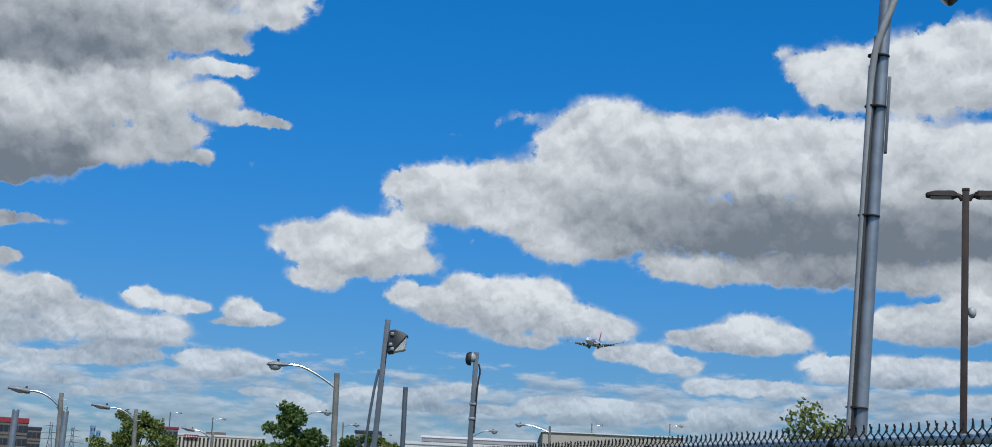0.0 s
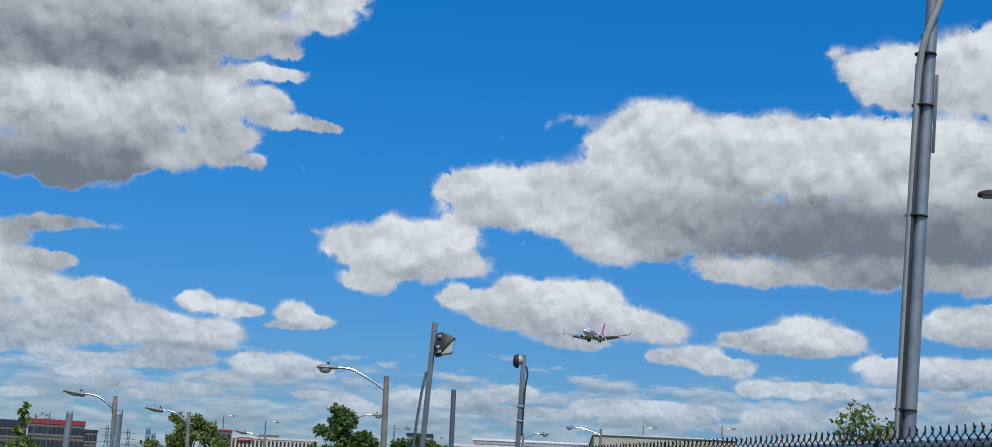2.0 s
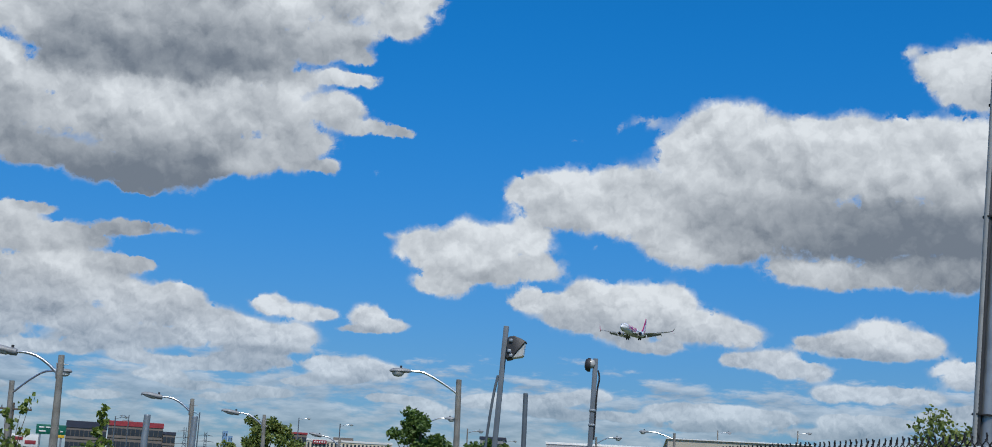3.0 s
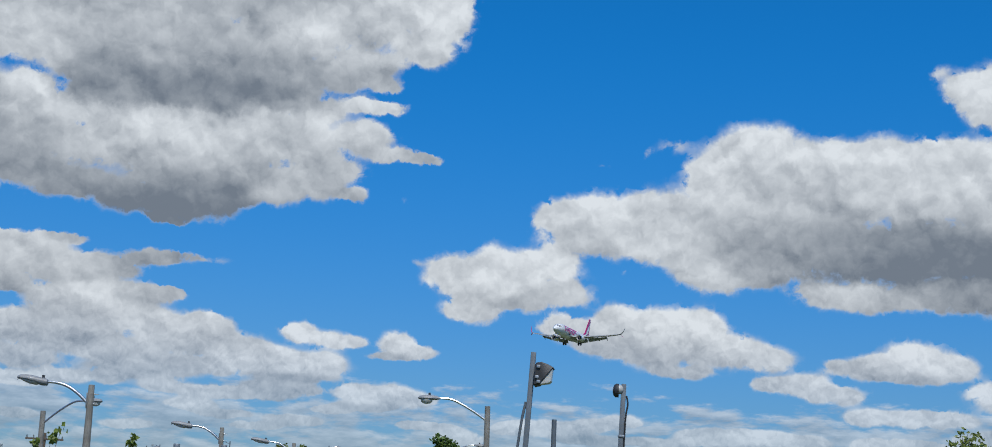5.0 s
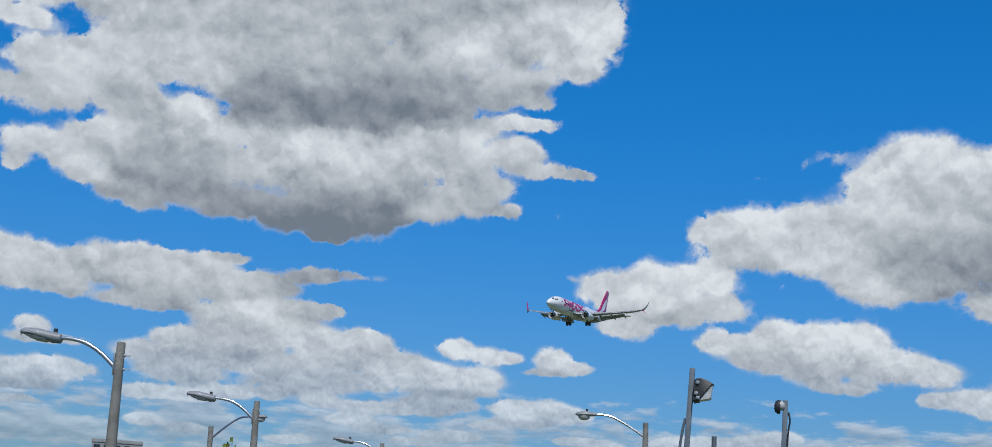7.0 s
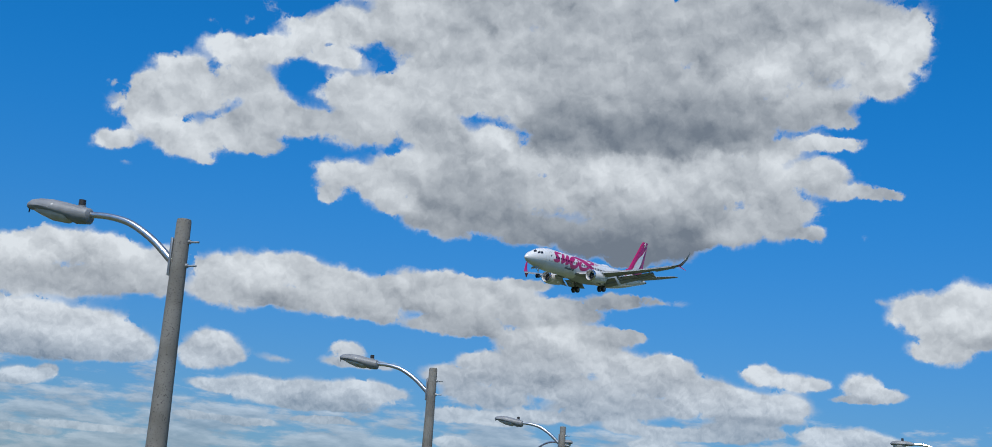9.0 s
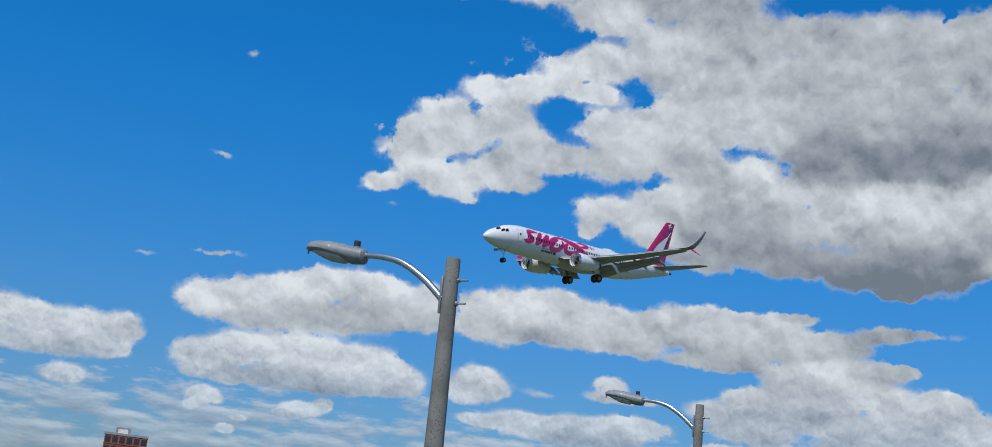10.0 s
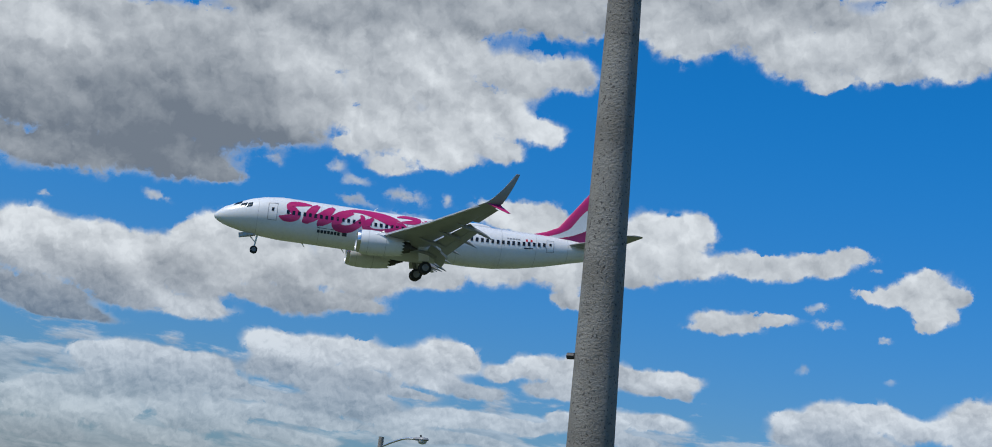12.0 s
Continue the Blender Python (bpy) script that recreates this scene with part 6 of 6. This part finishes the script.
build_tree("tree", "young green tree behind the chain-link fence", (5.05, 21.4, 0), 1.7, [(-0.35, 0, 2.95, 0.2), (-0.22, 0.05, 3.15, 0.15), (-0.05, 0, 3.05, 0.22), (-0.12, 0, 2.8, 0.26), (0.1, 0, 2.75, 0.26), (-0.38, 0, 2.7, 0.16), (0.28, 0.05, 2.9, 0.16), (0.42, 0, 2.82, 0.2), (0.5, 0, 2.65, 0.2), (0.2, 0, 2.6, 0.25), (-0.2, 0, 2.5, 0.3), (0.35, 0, 2.45, 0.25)], 950, 0.08, LEAF_MID, 9, 0.05)
build_tree("sapling", "thin young tree with sparse lime green leaves", (-8.1, 18.28, 0), 1.4, [(-0.15, 0, 1.9, 0.22), (-0.28, 0, 2.12, 0.1), (-0.12, 0, 2.35, 0.09), (0.02, 0, 2.2, 0.1), (0.12, 0, 2.42, 0.09), (0.25, 0, 2.56, 0.08), (0.17, 0, 2.1, 0.09), (0.0, 0, 1.75, 0.25), (0.22, 0, 1.7, 0.2)], 360, 0.09, LEAF_LIME, 12, 0.025)
build_tree("sapling", "thin young tree with sparse lime green leaves", (-7.7, 20.57, 0), 1.4, [(0, 0, 2.6, 0.06), (-0.02, 0, 2.5, 0.09), (0.03, 0, 2.38, 0.09), (-0.05, 0, 2.22, 0.1), (0.04, 0, 2.08, 0.13), (-0.1, 0, 1.95, 0.16), (0.15, 0, 1.92, 0.16)], 300, 0.09, LEAF_LIME, 13, 0.022)
rnd_bush = random.Random(21)
for k in range(16):
    az = -27.0 + k * 0.82 + rnd_bush.uniform(-0.2, 0.2)
    d = rnd_bush.uniform(95, 125)
    top = 1.6 + d * math.tan(radians(rnd_bush.uniform(0.75, 1.2)))
    x, y = d * math.sin(radians(az)), d * math.cos(radians(az))
    build_tree("shrub", "round green roadside shrub", (x, y, 0), 0.9, clumps(40 + k, 7, 1.0, 0.9, 1.0, top - 0.5, 0.6, 0.8), 700, 0.34, LEAF_MID if k % 3 else LEAF_DEEP, 50 + k, 0.07)


# ---- buildings ----
BRICK_FAR = material("brown_precast", (0.17, 0.145, 0.125), 0.85, second=(0.14, 0.12, 0.105), scale=0.3, bump_scale=4)
RED_BAND = material("red_parapet", (0.30, 0.03, 0.04), 0.6, scale=0.5)
NAVY = material("dark_parapet", (0.03, 0.035, 0.06), 0.5, scale=0.5)
CREAM = material("cream_stucco", (0.62, 0.55, 0.43), 0.85, second=(0.55, 0.48, 0.37), scale=0.2, bump_scale=3)
WHITE_WALL = material("white_cladding", (0.68, 0.67, 0.64), 0.7, second=(0.58, 0.57, 0.55), scale=0.15, bump_scale=2)
BEIGE = material("beige_cladding", (0.46, 0.42, 0.34), 0.8, second=(0.4, 0.36, 0.29), scale=0.2, bump_scale=2)
RED_BRICK = material("red_brick_far", (0.34, 0.09, 0.055), 0.85, second=(0.27, 0.08, 0.05), scale=0.2, bump_scale=2)
GREY_WALL = material("grey_concrete_wall", (0.3, 0.3, 0.3), 0.85, second=(0.24, 0.24, 0.24), scale=0.2, bump_scale=2)
PANE = material("window_glass", (0.03, 0.04, 0.055), 0.12, scale=0.3, per_piece=0.6)
SIGN_GREEN = material("road_sign_green", (0.0, 0.12, 0.075), 0.45, scale=1)
SIGN_YELLOW = material("road_sign_yellow", (0.7, 0.42, 0.02), 0.45, scale=1)
SIGN_WHITE = material("sign_white", (0.75, 0.74, 0.72), 0.5, scale=1)
# distance haze put into the wall colour of the far towers
HAZE_BLUE = material("tower_haze_blue", (0.16, 0.28, 0.44), 0.5, second=(0.2, 0.33, 0.5), scale=0.02, bump_scale=0.3)


def building(label, a, b, depth, height, wall, floors=0, cols=0, sill=0.35, gap=0.12, parapet=None, base=0.6, roof_units=(), category="building"):
    """A block whose front runs from a to b; rows of panes set into the front and the ends."""
    a, b = Vector((*a, 0)), Vector((*b, 0))
    w = (b - a).length
    along = (b - a) / w
    turn = math.degrees(math.atan2(along.y, along.x))
    house = thing("building", label, category, Matrix.Translation(a) @ pose(0, 0, 0, 0, 0, turn))
    top = height - (parapet[1] if parapet else 0.35)
    body = part("wall", box_bm((w, depth, top), pose(w / 2, depth / 2, top / 2), 0.02), wall, house, smooth=False)
    cap = parapet[0] if parapet else wall
    part("roof_edge", box_bm((w + 0.3, depth + 0.3, height - top), pose(w / 2, depth / 2, (height + top) / 2), 0.03), cap, house, smooth=False)
    if floors:
        fh = (top - base) / floors
        pw = w / cols
        pane = None
        for f in range(floors):
            for c in range(cols):
                m = pose((c + 0.5) * pw, -0.02, base + (f + 0.5) * fh + fh * 0.05)
                if pane is None:
                    pane = part("window", box_bm((pw * (1 - gap), 0.12, fh * (1 - sill)), Matrix.Identity(4)), PANE, body, smooth=False)
                    pane.matrix_local = m
                else:
                    o = new("window", pane.data)
                    o.parent = body
                    o.matrix_local = m
            part("ledge", box_bm((w + 0.1, 0.25, fh * 0.1), pose(w / 2, -0.06, base + f * fh + fh * 0.12)), wall, body, smooth=False)
    for x, y, sx, sy, sz, mat in roof_units:
        part("roof_unit", box_bm((sx, sy, sz), pose(x, y, height + sz / 2), 0.03), mat, house, smooth=False)
    return house


building("brown office building with a dark parapet and ribbon windows", (-150.2, 370.7), (-140.2, 374.6), 18, 15.5, BRICK_FAR, 4, 9, 0.5, 0.1, (NAVY, 1.9))
building("brown office building with a bright red parapet and ribbon windows", (-139.9, 374.7), (-125.9, 379.6), 20, 16.2, BRICK_FAR, 4, 12, 0.5, 0.08, (RED_BAND, 1.35), roof_units=((5, 6, 3, 3, 0.5, GREY_WALL),))
building("lower end wing of the brown office building", (-125.8, 379.7), (-122.6, 380.8), 18, 14.0, BRICK_FAR, 4, 3, 0.5, 0.1, (NAVY, 0.8))
building("brown brick hotel wing with rows of windows", (-80.2, 340.6), (-76.4, 341.5), 16, 14.3, BRICK_FAR, 4, 3, 0.5, 0.2, (RED_BAND, 0.5))
hotel = building("cream hotel building with tall narrow windows", (-76.3, 341.5), (-55.5, 345.6), 16, 12.9, CREAM, 2, 22, 0.22, 0.5, (WHITE_WALL, 0.5), roof_units=((9, 2, 5, 3, 0.7, BRICK_FAR),))
part("roof_sign", box_bm((3.4, 0.3, 0.9), pose(3.2, -0.3, 12.2), 0.02), RED_BAND, hotel, "red sign panel", smooth=False)
for k in range(5):
    part("sign_bar", box_bm((0.32, 0.1, 0.34), pose(2.0 + k * 0.6, -0.5, 12.2), 0.02), SIGN_WHITE, hotel, smooth=False)
building("long white terminal building with a flat roof", (-15.4, 249.6), (9.6, 250.2), 30, 10.3, WHITE_WALL, 1, 14, 0.45, 0.15, (WHITE_WALL, 0.5), 4.5)
building("raised white terminal block with a dark band", (-12.7, 262.0), (8.9, 262.4), 26, 11.95, GREY_WALL, 1, 10, 0.5, 0.1, (WHITE_WALL, 0.4), 8.0)
building("small dark roofed block behind the trees", (-24.0, 249.0), (-19.5, 249.3), 12, 11.8, GREY_WALL, 1, 3, 0.4, 0.2, (NAVY, 0.5), 7.0)
building("plain beige warehouse beside the terminal", (5.36, 139.9), (19.5, 139.6), 30, 8.1, BEIGE, 0, 0, parapet=(WHITE_WALL, 0.12))
building("grey concrete building with a heavy cornice", (-144.6, 262.8), (-135.7, 267.5), 14, 15.1, GREY_WALL, 3, 5, 0.3, 0.35, (GREY_WALL, 0.7))
building("tall apartment tower with white balconies", (-393.0, 309.0), (-383.8, 320.4), 15, 24.4, RED_BRICK, 7, 6, 0.35, 0.25, (GREY_WALL, 0.8), roof_units=((6, 5, 5, 4, 2.2, GREY_WALL), (6.0, 3.0, 3.5, 0.3, 1.5, SIGN_WHITE)))
building("red brick apartment block", (-382.0, 322.4), (-371.0, 336.0), 15, 20.4, RED_BRICK, 5, 6, 0.4, 0.3, (RED_BRICK, 0.6), roof_units=((3, 4, 2, 3, 0.9, RED_BRICK), (9, 4, 2, 3, 0.9, RED_BRICK)))
# walls carry the haze of the distance as their blue colour
building("tower on the far skyline, coloured pale blue as distant haze", (-688.5, 2402), (-680.5, 2405), 10, 87.0, HAZE_BLUE, 6, 2, 0.6, 0.6)
building("tower on the far skyline, coloured pale blue as distant haze", (-680.0, 2407), (-672.5, 2409), 10, 79.0, HAZE_BLUE, 6, 2, 0.6, 0.6)


def road_sign():
    sign = thing("road_sign", "green overhead road sign with pale lettering on posts", "road sign", Matrix.Translation((-58.97, 137.88, 0)) @ pose(0, 0, 0, 0, 0, 22))
    panel = part("panel", box_bm((2.95, 0.1, 1.0), pose(1.45, 0, 5.75), 0.03), SIGN_GREEN, sign, "green sign panel")
    part("exit_panel", box_bm((0.85, 0.1, 0.3), pose(2.4, -0.02, 5.1), 0.02), SIGN_YELLOW, sign, "yellow exit panel")
    for x, z, w in ((0.5, 5.95, 0.5), (1.2, 5.95, 0.6), (0.6, 5.55, 0.7), (2.1, 5.9, 0.25), (2.5, 5.6, 0.25)):
        part("writing_bar", box_bm((w, 0.04, 0.14), pose(x, -0.07, z), 0.005), SIGN_WHITE, panel)
    for x in (0.4, 2.5):
        part("post", tube_bm([(x, 0.1, 0), (x, 0.1, 6.2)], 0.1, 10), GALV, sign)


def billboard():
    board = thing("billboard", "white and red billboard on a steel post", "billboard", Matrix.Translation((-73.5, 164.6, 0)) @ pose(0, 0, 0, 0, 0, 23))
    panel = part("panel", box_bm((3.4, 0.2, 1.5), pose(1.7, 0, 5.1), 0.03), SIGN_WHITE, board)
    for x, z, w, h in ((0.9, 5.3, 1.0, 0.4), (2.3, 4.9, 1.3, 0.45)):
        part("print_block", box_bm((w, 0.05, h), pose(x, -0.12, z), 0.01), RED_BAND, panel)
    part("post", tube_bm([(1.7, 0.2, 0), (1.7, 0.2, 4.6)], 0.2, 12), GALV, board)


def transmission_tower(x, y, h, turn):
    tower = thing("transmission_tower", "grey lattice transmission tower on the horizon", "pylon", pose(x, y, 0, 0, 0, turn), "power line towers")
    def wide(z):
        return 3.6 - 2.9 * min(1.0, z / (h * 0.75))
    for sx in (1, -1):
        for sy in (1, -1):
            part("leg", tube_bm([(sx * wide(z), sy * wide(z), z) for z in (0, h * 0.4, h * 0.75, h)], 0.15, 5), GALV_DULL, tower)
    z = 0.0
    while z < h - 3:
        for sy in (1, -1):
            for sx in (1, -1):
                part("brace", tube_bm([(sx * wide(z), sy * wide(z), z), (-sx * wide(z + 3.4), sy * wide(z + 3.4), z + 3.4)], 0.08, 4), GALV_DULL, tower)
        z += 3.4
    for zz, r in ((h * 0.68, 6.5), (h * 0.8, 5.5), (h * 0.92, 4.5)):
        part("cross_arm", tube_bm([(-r, 0, zz), (-0.7, 0, zz + 0.5), (0.7, 0, zz + 0.5), (r, 0, zz)], [0.12, 0.25, 0.25, 0.12], 5), GALV_DULL, tower)


def utility_pole(x, y, h, turn):
    pole = thing("utility_pole", "wooden utility pole with a cross arm and insulators", "utility pole", pose(x, y, 0, 0, 0, turn))
    part("pole", tube_bm([(0, 0, 0), (0, 0, h)], [0.16, 0.11], 10), BARK, pole)
    arm = part("cross_arm", box_bm((2.6, 0.12, 0.12), pose(0, -0.1, h - 0.45), 0.01), BARK, pole)
    for k in (-1.2, -0.75, 0.1, 0.75, 1.2):
        part("insulator", tube_bm([(k, -0.1, h - 0.39), (k, -0.1, h - 0.2)], [0.05, 0.035], 8), GALV_DULL, arm)


road_sign()
billboard()
transmission_tower(-270.5, 858.4, 33.0, 20)
transmission_tower(-258.0, 862.0, 31.0, 20)
transmission_tower(-400.0, 830.0, 34.0, 20)
utility_pole(-42.5, 95.0, 6.2, 25)

motions()
